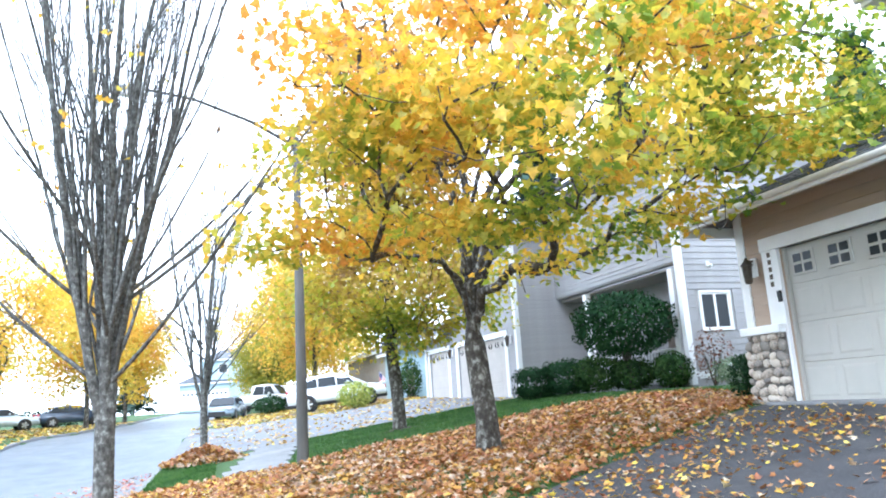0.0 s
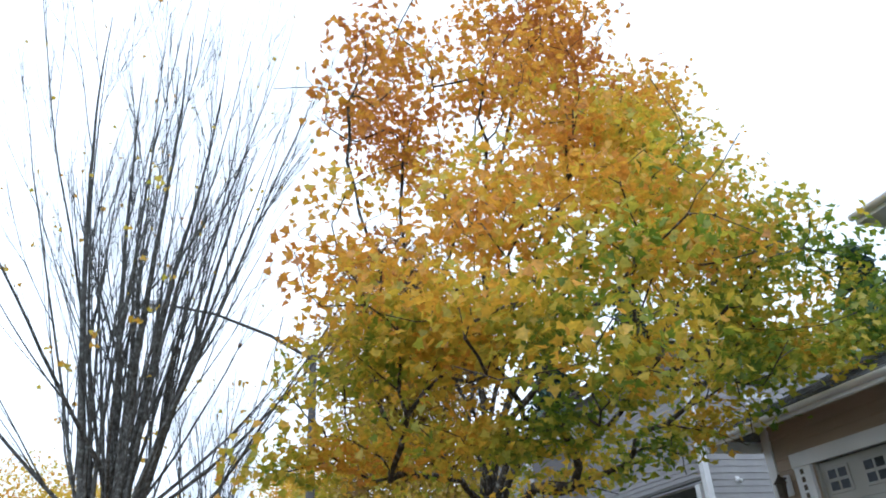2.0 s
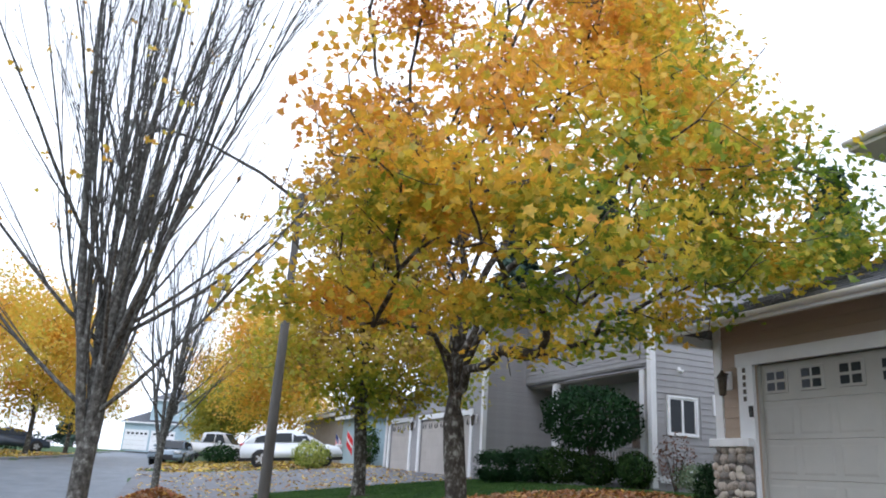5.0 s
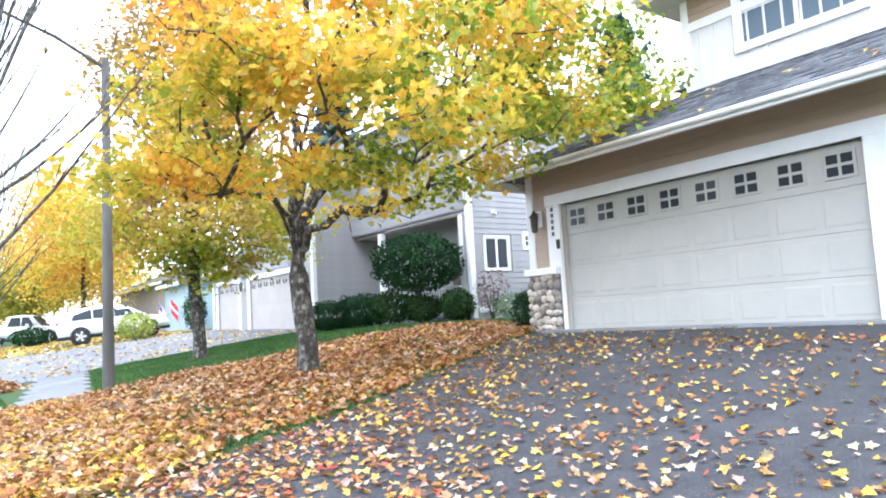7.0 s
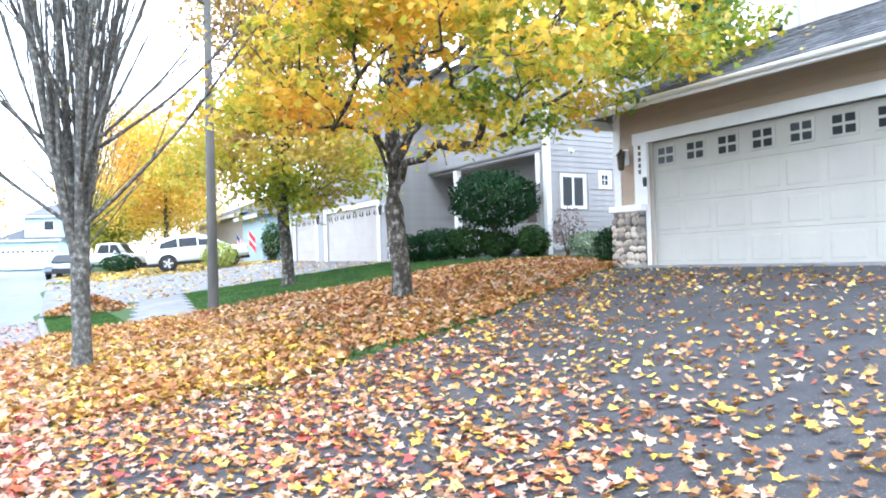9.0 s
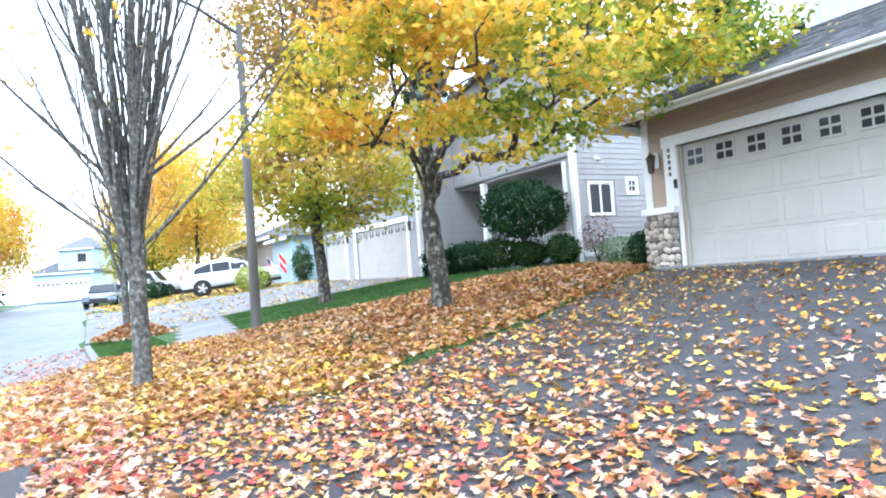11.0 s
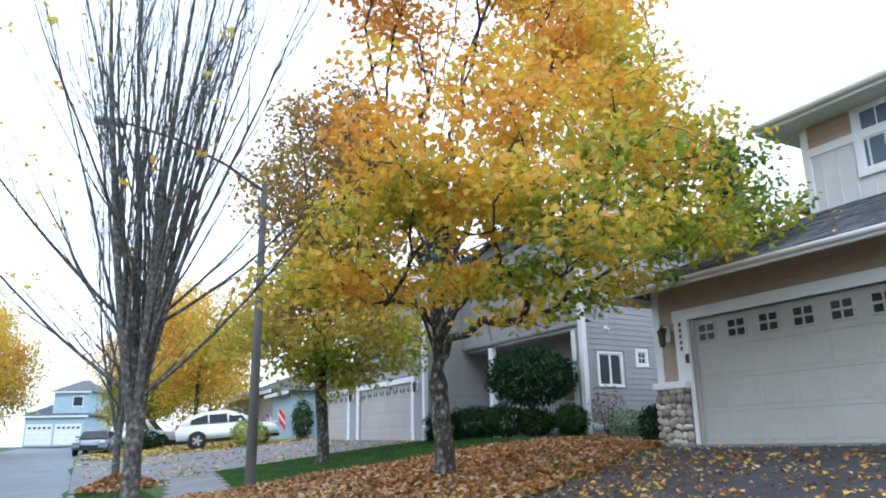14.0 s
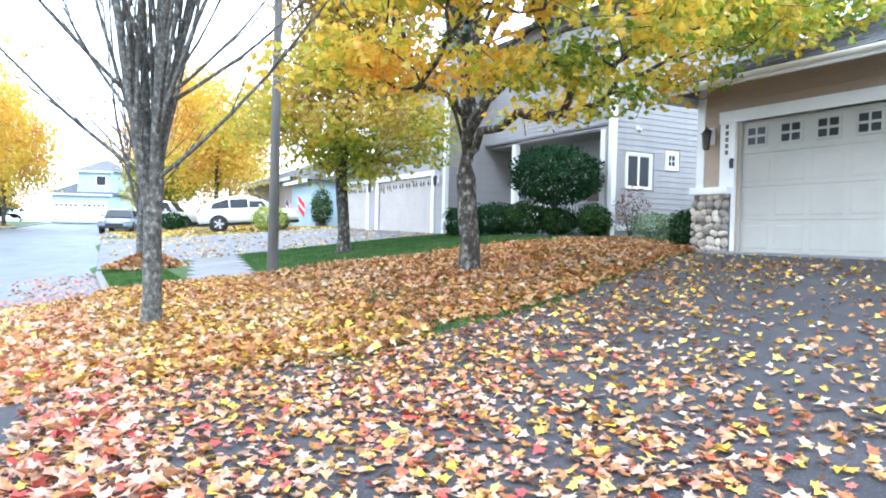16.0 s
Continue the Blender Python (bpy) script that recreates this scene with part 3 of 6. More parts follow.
def garage_door(name, face_x, y0, y1, h, label, cols, material, glazed=True, fan=False, base=0.0):
    """Sectional door with raised panels and a row of four-paned windows; y0 < y1, looks towards -x."""
    d = empty(name, (0, 0, base), label, "garage door", kind="structure")
    rows, w, hh = 4, (y1 - y0) / cols, h / 4
    for r in range(rows):
        part("door_section", box_me("door_section", (face_x, y0, r * hh + 0.001), (face_x + 0.05, y1, (r + 1) * hh - 0.001), material, 0.006), d)
        for c in range(cols):
            ya, za = y0 + c * w, r * hh
            if r == 3 and glazed:
                cy, cz = ya + w / 2, za + hh * 0.52
                win = part("door_window", box_me("door_window", (face_x - 0.018, cy - 0.2, cz - 0.17), (face_x - 0.001, cy + 0.2, cz + 0.17), material, 0.006), d)
                if fan:
                    for sy in (-1, 1):
                        tri = [(cy + sy * 0.03, cz - 0.1), (cy + sy * 0.19, cz - 0.02), (cy + sy * 0.1, cz + 0.14)]
                        vs = [(face_x - 0.023, a, b) for a, b in tri] + [(face_x - 0.017, a, b) for a, b in tri]
                        part("pane", mesh_of("pane", vs, [(0, 1, 2), (5, 4, 3), (0, 3, 4, 1), (1, 4, 5, 2), (2, 5, 3, 0)], M_GLASS), win)
                for sy in () if fan else (-1, 1):
                    for sz in (-1, 1):
                        part("pane", box_me("pane", (face_x - 0.023, cy + sy * 0.088 - 0.068, cz + sz * 0.075 - 0.055), (face_x - 0.019, cy + sy * 0.088 + 0.068, cz + sz * 0.075 + 0.055), M_GLASS, 0), win)
            bm = bmesh.new()
            if not (r == 3 and glazed):
                vs = bm_box(bm, (face_x - 0.007, ya + 0.05, za + 0.07), (face_x - 0.001, ya + w - 0.05, za + hh - 0.07))
                for v in vs:
                    if v.co.x < face_x - 0.005:
                        v.co.y += 0.03 * (1 if v.co.y < ya + w / 2 else -1)
                        v.co.z += 0.03 * (1 if v.co.z < za + hh / 2 else -1)
                part("raised_panel", from_bm("raised_panel", bm, material), d)
            else:
                bm.free()
    return d


# our house: garage front at x = 0
GTOP = 2.93
wall_box("wall_garage_front", (0.0, 0.0, -0.3), (0.18, 0.8, GTOP), M_TAN, label="tan garage front wall beside the door")
gw = wall_box("wall_garage_header", (0.0, -5.2, 2.13), (0.18, 0.0, GTOP), M_TAN, label="tan wall over the garage door")
wall_box("wall_garage_right", (0.0, -7.4, -0.3), (0.18, -4.88 - 0.32, GTOP), M_TAN, label="tan garage front wall")
side = wall_box("wall_garage_side", (0.18, 0.6, -0.3), (9.0, 0.8, 2.6), M_TAN, label="tan lap-sided side wall of the house")
wall_box("wall_garage_far_side", (0.18, -7.4, -0.3), (9.0, -7.2, GTOP), M_TAN, label="tan side wall of the house")
wall_box("wall_house_rear", (9.0, -7.4, -0.3), (9.2, 0.8, 5.6), M_TAN, label="rear wall of the house")
lapwall = empty("lap_siding", (0, 0, 0), "tan lap siding boards on the garage front", "siding", kind="structure")
lap_siding(lapwall, "x-", 0.34, 0.66, 1.09, GTOP, 0.0, M_TAN, step=0.15)
lap_siding(lapwall, "x-", -5.3, 0.34, 2.32, GTOP, 0.0, M_TAN, step=0.15)
trim = empty("trim", (0, 0, 0), "white painted wooden trim round the garage door", "trim", kind="structure")
part("corner_board", box_me("corner_board", (-0.045, 0.66, 1.09), (0.1, 0.82, GTOP), M_WHITE), trim)
part("jamb_casing", box_me("jamb_casing", (-0.055, 0.02, 0.0), (0.14, 0.32, 2.13), M_WHITE), trim)
part("head_casing", box_me("head_casing", (-0.06, -5.24, 2.13), (0.14, 0.35, 2.32), M_WHITE), trim)
part("jamb_casing", box_me("jamb_casing", (-0.055, -5.22, 0.0), (0.14, -4.9, 2.13), M_WHITE), trim)
part("ledge", box_me("ledge", (-0.17, 0.06, 0.96), (0.3, 0.86, 1.08), M_WHITE, 0.012), trim)
part("stop_moulding", box_me("stop_moulding", (0.02, -0.03, 0.0), (0.1, 0.02, 2.13), M_DOOR, 0.004), trim)
garage_door("garage_door", 0.07, -4.88, 0.0, 2.13, "wide cream sectional garage door with small windows", 8, M_DOOR)
# house number: plain bars
num = empty("house_number_plate", (0, 0, 0), "column of small dark bars on the white casing", "sign")
for k in range(5):
    part("bar", box_me("bar", (-0.063, 0.15, 2.03 - k * 0.105), (-0.055, 0.21, 2.1 - k * 0.105), M_BRONZE, 0.002), num)
kp = empty("keypad", (0, 0, 0), "small black garage keypad on the white jamb", "keypad")
part("housing", box_me("housing", (-0.085, 0.03, 1.38), (-0.055, 0.1, 1.54), M_BLACK, 0.008), kp)
part("cover", box_me("cover", (-0.095, 0.036, 1.44), (-0.085, 0.094, 1.535), M_BLACK, 0.004), kp)


def wall_lantern(at, label):
    w = empty("wall_lantern", at, label, "lantern")
    part("back_plate", box_me("back_plate", (-0.03, -0.06, -0.12), (0, 0.06, 0.16), M_WHITE, 0.008), w)
    part("arm", box_me("arm", (-0.14, -0.015, 0.1), (-0.03, 0.015, 0.13), M_BRONZE, 0.004), w)
    vs, fs = lathe([(0.03, -0.2), (0.055, -0.18), (0.075, 0.06), (0.1, 0.07), (0.03, 0.15), (0.012, 0.19)], 6)
    part("cage", mesh_of("cage", vs, fs, M_BRONZE), w, (-0.15, 0, -0.02))
    vs, fs = lathe([(0.05, -0.15), (0.066, 0.04)], 6)
    part("glass", mesh_of("glass", vs, fs, M_PALEBLUE), w, (-0.15, 0, -0.02), "pale frosted glass")


wall_lantern((-0.03, 0.5, 1.92), "small dark lantern on a white plate beside the garage door")

# stone pier under the ledge
pier = empty("stone_pier", (0, 0, 0), "pier of rounded brown and grey river stones", "pier", kind="structure")
part("core", box_me("core", (-0.07, 0.07, -0.15), (0.25, 0.8, 0.96), M_MORTAR, 0.0), pier)
rng = random.Random(7)
STONES = []
for s in range(5):
    bm = bmesh.new()
    bmesh.ops.create_icosphere(bm, subdivisions=2, radius=1)
    for v in bm.verts:
        v.co *= 1 + 0.16 * noise.noise(v.co * 1.3 + Vector((s * 9, 0, 0)))
        v.co = Vector([math.copysign(abs(q) ** 0.92, q) for q in v.co])
    STONES.append(from_bm("stone", bm, M_STONE, True))
zz = -0.02
while zz < 0.9:
    hh = rng.uniform(0.1, 0.165)
    y = 0.08
    while y < 0.8:
        w = rng.uniform(0.11, 0.23)
        w = min(w, 0.86 - y)
        if w > 0.06:
            part("stone", rng.choice(STONES), pier, Matrix.LocRotScale((-0.07, y + w / 2, zz + hh / 2 + rng.uniform(-0.03, 0.03)), Euler((rng.uniform(-0.6, 0.6), 0, 0)), (rng.uniform(0.05, 0.085), w * rng.uniform(0.48, 0.58), hh * rng.uniform(0.48, 0.64))))
        y += w
    x = 0.0
    while x < 0.25:
        w = rng.uniform(0.1, 0.18)
        part("stone", rng.choice(STONES), pier, Matrix.LocRotScale((x + 0.02, 0.83, zz + hh / 2), Euler((0, rng.uniform(-0.2, 0.2), 0)), (w * 0.54, 0.05, hh * 0.56)))
        x += w
    zz += hh

# garage roof: eave in front, rises to the upper wall; hip at the open corner
EX, EY, EZ = -0.9, 0.95, 2.68
RX, RZ = 2.2, 4.08
hip = empty("roof_garage", (0, 0, 0), "grey shingled hip roof over the garage", "roof", kind="structure")
front = [(EX, -8.0, EZ), (EX, EY, EZ), (RX + 0.3, EY - 2.3, RZ + 0.1), (RX + 0.3, -8.0, RZ + 0.1)]
roof_slab("deck", front, 0.05, M_SHINGLE, hip)
shingles(hip, front, M_SHINGLE)
sidep = [(EX, EY, EZ), (9.2, EY, EZ), (9.2, EY - 2.3, RZ + 0.1), (RX + 0.3, EY - 2.3, RZ + 0.1)]
roof_slab("deck", sidep, 0.05, M_SHINGLE, hip)
shingles(hip, sidep, M_SHINGLE, seed=3)
part("fascia", box_me("fascia", (EX - 0.02, -8.0, EZ - 0.14), (EX + 0.02, EY, EZ - 0.01), M_WHITE), hip)
part("fascia", box_me("fascia", (EX, EY - 0.02, EZ - 0.2), (9.2, EY + 0.02, EZ - 0.012), M_WHITE), hip)
roof_slab("soffit", [(EX + 0.02, -8.0, EZ - 0.13), (EX + 0.02, EY - 0.02, EZ - 0.13), (0.02, EY - 0.64, EZ + 0.26), (0.02, -8.0, EZ + 0.26)], 0.02, M_SOFFIT, hip)
part("soffit", box_me("soffit", (0.02, 0.8, EZ - 0.188), (9.2, EY - 0.02, EZ - 0.162), M_SOFFIT, 0), hip)
gv, gf = [], []
tube(gv, gf, [Vector((EX - 0.045, -8.0, EZ - 0.06)), Vector((EX - 0.045, EY + 0.03, EZ - 0.06))], [0.045, 0.045], 8)
part("gutter", mesh_of("gutter", gv, gf, M_WHITE, True), hip)

# upper storey over the garage
UX, UY = 2.2, -1.17
up = wall_box("wall_upper_front", (UX, -8.0, 3.8), (UX + 0.15, UY, 5.85), M_BATTEN, label="pale board and batten upper wall")
wall_box("wall_upper_side", (UX + 0.15, UY - 0.15, 3.8), (9.0, UY, 5.85), M_TAN, label="tan upper side wall")
upt = empty("upper_trim", (0, 0, 0), "white trim and battens of the upper wall", "trim", kind="structure")
part("corner_board", box_me("corner_board", (UX - 0.03, UY - 0.12, 3.85), (UX + 0.1, UY + 0.03, 5.85), M_WHITE), upt)
part("band", box_me("band", (UX - 0.035, -8.0, 5.1), (UX, UY - 0.12, 5.26), M_WHITE), upt)
BT = box_me("batten", (-0.022, -0.02, 0), (0, 0.02, 1.1), M_BATTEN, 0.004)
for k in range(18):
    y = UY - 0.3 - 0.3 * k
    part("batten", BT, upt, (UX, y, 4.02))
lap2 = empty("upper_lap_siding", (0, 0, 0), "tan lap siding under the upper eave", "siding", kind="structure")
lap_siding(lap2, "x-", -8.0, UY - 0.12, 5.26, 5.82, UX, M_TAN, gaps=[(-4.24, -2.14, 4.4, 5.74)], step=0.14)
window_unit("window_upper", "x-", -4.14, -2.26, 4.54, 5.62, UX, "white framed upper window with a small-paned sash", 1, (3, 2, (1,), 0.5), 0.12, M_GLASSB)
upr = empty("roof_upper", (0, 0, 0), "grey shingled hip roof of the upper storey", "roof", kind="structure")
OX, OY, OZ = UX - 0.6, UY + 0.52, 5.84
rf = [(OX, -9.5, OZ), (OX, OY, OZ), (OX + 3.2, OY - 3.2, OZ + 1.6), (OX + 3.2, -9.5, OZ + 1.6)]
rs = [(OX, OY, OZ), (9.6, OY, OZ), (8.2, OY - 3.2, OZ + 1.6), (OX + 3.2, OY - 3.2, OZ + 1.6)]
for pl, sd in ((rf, 5), (rs, 6)):
    roof_slab("deck", pl, 0.05, M_SHINGLE, upr)
    shingles(upr, pl, M_SHINGLE, seed=sd)
part("soffit", box_me("soffit", (OX, -9.5, OZ - 0.16), (9.6, OY, OZ - 0.13), M_SOFFIT, 0), upr)
part("fascia", box_me("fascia", (OX - 0.02, -9.5, OZ - 0.17), (OX, OY, OZ - 0.01), M_WHITE), upr)
part("fascia", box_me("fascia", (OX, OY, OZ - 0.17), (9.6, OY + 0.02, OZ - 0.01), M_WHITE), upr)
gv, gf = [], []
tube(gv, gf, [Vector((OX - 0.07, -9.5, OZ - 0.06)), Vector((OX - 0.07, OY + 0.03, OZ - 0.06))], [0.06, 0.06], 8)
part("gutter", mesh_of("gutter", gv, gf, M_WHITE, True), upr)
# rear wing of our house, set back and further north
wall_box("wall_rear_wing", (5.2, -1.9, 2.5), (5.35, 0.75, 5.2), M_BATTEN, label="pale upper wall of the rear wing")
window_unit("window_wing", "x-", -1.1, 0.1, 3.9, 4.8, 5.2, "white framed dark window in the rear wing", 1)
wr_ = empty("roof_wing", (0, 0, 0), "grey shingled roof of the rear wing", "roof", kind="structure")
wf = [(4.7, -2.5, 5.2), (4.7, 1.2, 5.2), (7.2, -0.6, 6.2), (7.2, -2.5, 6.2)]
roof_slab("deck", wf, 0.06, M_SHINGLE, wr_)
roof_slab("deck", [(4.7, 1.2, 5.2), (9.4, 1.2, 5.2), (9.4, -0.6, 6.2), (7.2, -0.6, 6.2)], 0.06, M_SHINGLE, wr_)
part("fascia", box_me("fascia", (4.66, -2.5, 5.02), (4.7, 1.2, 5.19), M_WHITE), wr_)
wall_box("wall_wing_side", (5.35, 0.6, 2.5), (9.0, 0.75, 5.2), M_TAN, label="tan side wall of the rear wing")

# neighbour's house
NX, NY0, NY1 = 2.34, 14.28, 24.6
NW, NFX = 7.48, 3.9
NB = 0.2
wall_box("wall_neighbour_front", (NX, NY0, 2.4), (NX + 0.2, 20.7, 6.0), M_GREYS, label="grey lap-sided front of the neighbouring garage")
wall_box("wall_neighbour_pier", (NX, NY0, -0.2), (NX + 0.2, 15.26, 2.4), M_GREYS, label="grey wall beside the garage door")
wall_box("wall_neighbour_mid", (NX, 20.14, -0.2), (NX + 0.2, 21.35, 2.4), M_GREYS, label="grey wall between two garage doors")
wall_box("wall_neighbour_low", (NX + 0.0, 21.35, 2.4), (NX + 0.2, NY1, 3.1), M_GREYS, label="grey wall over the single garage door")
wall_box("wall_neighbour_end", (NX, 23.95, -0.2), (NX + 0.2, NY1, 2.4), M_GREYS, label="grey end of the garage front")
wall_box("wall_neighbour_side", (NX + 0.2, NY0, -0.2), (NFX + 1.5, NY0 + 0.2, 6.0), M_GREYS, label="grey lap-sided garage side wall")
wall_box("wall_neighbour_porch", (NFX + 1.3, NW + 0.2, -0.2), (NFX + 1.5, NY0, 3.4), M_GREYS, label="grey recessed entry wall")
wall_box("wall_neighbour_over_porch", (NFX, NW + 0.2, 3.4), (NFX + 0.2, NY0, 6.9), M_GREYS, label="grey upper wall over the porch")
wall_box("porch_ceiling", (NFX + 0.2, NW + 0.2, 3.3), (NFX + 1.3, NY0, 3.36), M_TAUPE, label="taupe porch ceiling", category="ceiling")
wall_box("wall_neighbour_main", (NFX, NW, -0.2), (12.5, NW + 0.2, 6.9), M_GREYS, label="grey lap-sided side wall with windows")
wall_box("wall_neighbour_left", (NX, NY1 - 0.2, -0.2), (12.5, NY1, 3.0), M_GREYS, label="grey far side wall")
wall_box("wall_neighbour_rear", (12.5, NW, -0.2), (12.7, NY1, 6.9), M_GREYS, label="grey rear wall")
wall_box("wall_neighbour_upper_left", (NX + 0.2, 20.5, 3.0), (12.5, 20.7, 6.0), M_GREYS, label="grey upper side wall")
ns = empty("neighbour_front_siding", (0, 0, 0), "grey horizontal lap siding on the garage front", "siding", kind="structure")
lap_siding(ns, "x-", 14.42, 20.7, 0.2, 6.0, NX, M_GREYS, gaps=[(15.04, 20.36, -1, 2.52)], step=0.16)
lap_siding(ns, "x-", 20.36, 21.13, 0.2, 2.52, NX, M_GREYS, step=0.13)
lap_siding(ns, "x-", 20.7, 24.5, 2.52, 3.0, NX, M_GREYS, step=0.13)
ns2 = empty("neighbour_garage_side_siding", (0, 0, 0), "grey horizontal lap siding on the garage side", "siding", kind="structure")
lap_siding(ns2, "y-", NX + 0.1, NFX + 1.3, 0.15, 6.0, NY0, M_GREYS, step=0.13)
ns4 = empty("neighbour_upper_siding", (0, 0, 0), "grey horizontal lap siding over the porch", "siding", kind="structure")
lap_siding(ns4, "x-", NW + 0.15, NY0, 3.45, 6.9, NFX, M_GREYS, step=0.13)
ns3 = empty("neighbour_main_siding", (0, 0, 0), "grey horizontal lap siding round two windows", "siding", kind="structure")
lap_siding(ns3, "y-", NFX + 0.12, 11.5, 0.62, 6.9, NW, M_GREYS, gaps=[(4.27, 5.45, 1.52, 2.75), (5.82, 6.45, 2.18, 2.85)], step=0.16)
nt = empty("neighbour_trim", (0, 0, 0), "white trim boards of the grey house", "trim", kind="structure")
for nm, lo, hi in (("corner_board", (NX - 0.05, NY0 - 0.05, 0), (NX + 0.1, NY0 + 0.13, 6.0)), ("corner_board", (NFX - 0.05, NW - 0.05, 0.3), (NFX + 0.12, NW + 0.12, 6.5)),
                   ("casing", (NX - 0.06, 15.04, 0), (NX, 15.26, 2.33)), ("casing", (NX - 0.06, 20.14, 0), (NX, 20.36, 2.33)), ("casing", (NX - 0.062, 15.04, 2.33), (NX, 20.36, 2.52)),
                   ("casing", (NX - 0.06, 21.13, 0), (NX, 21.35, 2.33)), ("casing", (NX - 0.06, 23.95, 0), (NX, 24.17, 2.33)), ("casing", (NX - 0.062, 21.13, 2.33), (NX, 24.17, 2.52)),
                   ("corner_board", (NX - 0.05, 24.46, 0), (NX + 0.1, 24.64, 3.0)), ("water_table", (NFX, NW - 0.03, 0.5), (11.5, NW, 0.62)),
                   ("water_table", (NFX + 0.2, NW - 0.035, 0.44), (11.5, NW - 0.031, 0.5))):
    part(nm, box_me(nm, lo, hi, M_WHITE, 0.006), nt)
garage_door("garage_door_double", NX + 0.06, 15.26, 20.14, 2.13, "grey-beige double garage door with fan windows", 8, M_GREYD, fan=True, base=NB)
garage_door("garage_door_single", NX + 0.06, 21.35, 23.95, 2.13, "grey-beige single garage door", 4, M_GREYD, fan=True, base=NB)
for y in (14.75, 20.75):
    wall_lantern((NX - 0.03, y, 2.15), "small lantern beside the grey garage door")
window_unit("window_neighbour_large", "y-", 4.43, 5.29, 1.68, 2.59, NW, "white framed sliding window in the grey wall", 1, None, 0.06)
window_unit("window_neighbour_small", "y-", 5.97, 6.3, 2.33, 2.7, NW, "small square window with crossed muntins", 0, (2, 2, (0,)))
window_unit("window_neighbour_upper", "y-", 5.7, 6.2, 4.95, 5.45, NW, "small upper window in the grey wall", 0, None, 0.09, M_GLASSB)
vent = empty("foundation_vent", (0, 0, 0), "white slatted vent low in the grey wall", "vent")
part("frame", box_me("frame", (4.7, NW - 0.05, 0.62), (5.1, NW - 0.036, 0.8), M_WHITE), vent)
for k in range(4):
    part("slat", box_me("slat", (4.73, NW - 0.06, 0.65 + k * 0.036), (5.07, NW - 0.05, 0.67 + k * 0.036), M_WHITE, 0.002), vent)
fl = empty("flood_lamp", (4.79, NW, 3.35), "small white outdoor lamp on the siding", "lamp")
part("base", box_me("base", (-0.06, -0.04, -0.06), (0.06, 0, 0.06), M_WHITE, 0.01), fl)
vs, fs = lathe([(0.03, 0), (0.05, 0.08), (0.06, 0.1)], 10)
part("head", mesh_of("head", vs, fs, M_WHITE, True), fl, pose(0, -0.05, -0.02, 120, 0, 0))
# entry
for y in (7.9, 12.4):
    col = empty("porch_column", (NFX + 0.1, y, 0), "white square porch column on a stone base", "column", "porch columns")
    part("shaft", box_me("shaft", (-0.1, -0.1, 1.0), (0.1, 0.1, 3.3), M_WHITE, 0.01), col)
    part("stone_base", box_me("stone_base", (-0.2, -0.2, -0.3), (0.2, 0.2, 0.95), M_DSTONE, 0.02), col)
    part("cap", box_me("cap", (-0.24, -0.24, 0.95), (0.24, 0.24, 1.02), M_WHITE, 0.01), col)
window_unit("window_entry", "x-", 8.3, 8.8, 0.6, 2.7, NFX + 1.3, "tall narrow side window of the entry", 0)
fd = empty("front_door", (0, 0, 0), "dark front door in a white frame", "door", kind="structure")
part("leaf", box_me("leaf", (NFX + 1.26, 9.1, 0.4), (NFX + 1.3, 10.05, 2.5), M_BRONZE), fd)
part("frame", box_me("frame", (NFX + 1.25, 8.98, 0.4), (NFX + 1.3, 9.1, 2.62), M_WHITE), fd)
part("handle", box_me("handle", (NFX + 1.2, 9.18, 1.4), (NFX + 1.26, 9.22, 1.55), M_METAL, 0.004), fd)
rail = empty("porch_rail", (0, 0, 0), "white porch balustrade with thin balusters", "railing")
part("top_rail", box_me("top_rail", (NFX + 0.06, 8.12, 1.2), (NFX + 0.14, 12.2, 1.27), M_WHITE), rail)
part("bottom_rail", box_me("bottom_rail", (NFX + 0.07, 8.12, 0.45), (NFX + 0.13, 12.2, 0.5), M_WHITE), rail)
BAL = box_me("baluster", (-0.018, -0.018, 0.5), (0.018, 0.018, 1.2), M_WHITE, 0)
for k in range(28):
    part("baluster", BAL, rail, (NFX + 0.1, 8.25 + k * 0.14, 0))
tagged(part("porch_slab", box_me("porch_slab", (NFX - 0.1, NW + 0.2, -0.4), (NFX + 1.3, NY0, 0.38), M_CONC, 0.01)), "raised concrete porch slab", "porch", "", "structure")
# roofs of the grey house
nr = empty("roof_neighbour", (0, 0, 0), "grey shingled roofs of the neighbouring house", "roof", kind="structure")
for pl in ([(NX - 0.5, NY0 - 0.5, 6.0), (NX - 0.5, 21.2, 6.0), (NX + 2.6, 18.1, 7.6), (NX + 2.6, 17.0, 7.6)], [(NX - 0.5, NY0 - 0.5, 6.0), (NX + 2.6, 17.0, 7.6), (9, 17.0, 7.6), (9, NY0 - 0.5, 6.0)],
           [(NFX - 0.5, NW - 0.5, 6.9), (13, NW - 0.5, 6.9), (10, 11.4, 8.9), (7.4, 11.4, 8.9)], [(NFX - 0.5, NW - 0.5, 6.9), (7.4, 11.4, 8.9), (7.4, 14.5, 8.9), (NFX - 0.5, 15.5, 6.9)]):
    roof_slab("roof_plane", pl, 0.08, M_SHINGLE, nr)
part("fascia", box_me("fascia", (NFX - 0.54, NW - 0.54, 6.72), (13, NW - 0.5, 6.9), M_WHITE), nr)
part("fascia", box_me("fascia", (NX - 0.54, NY0 - 0.54, 5.84), (NX - 0.5, 21.2, 6.02), M_WHITE), nr)
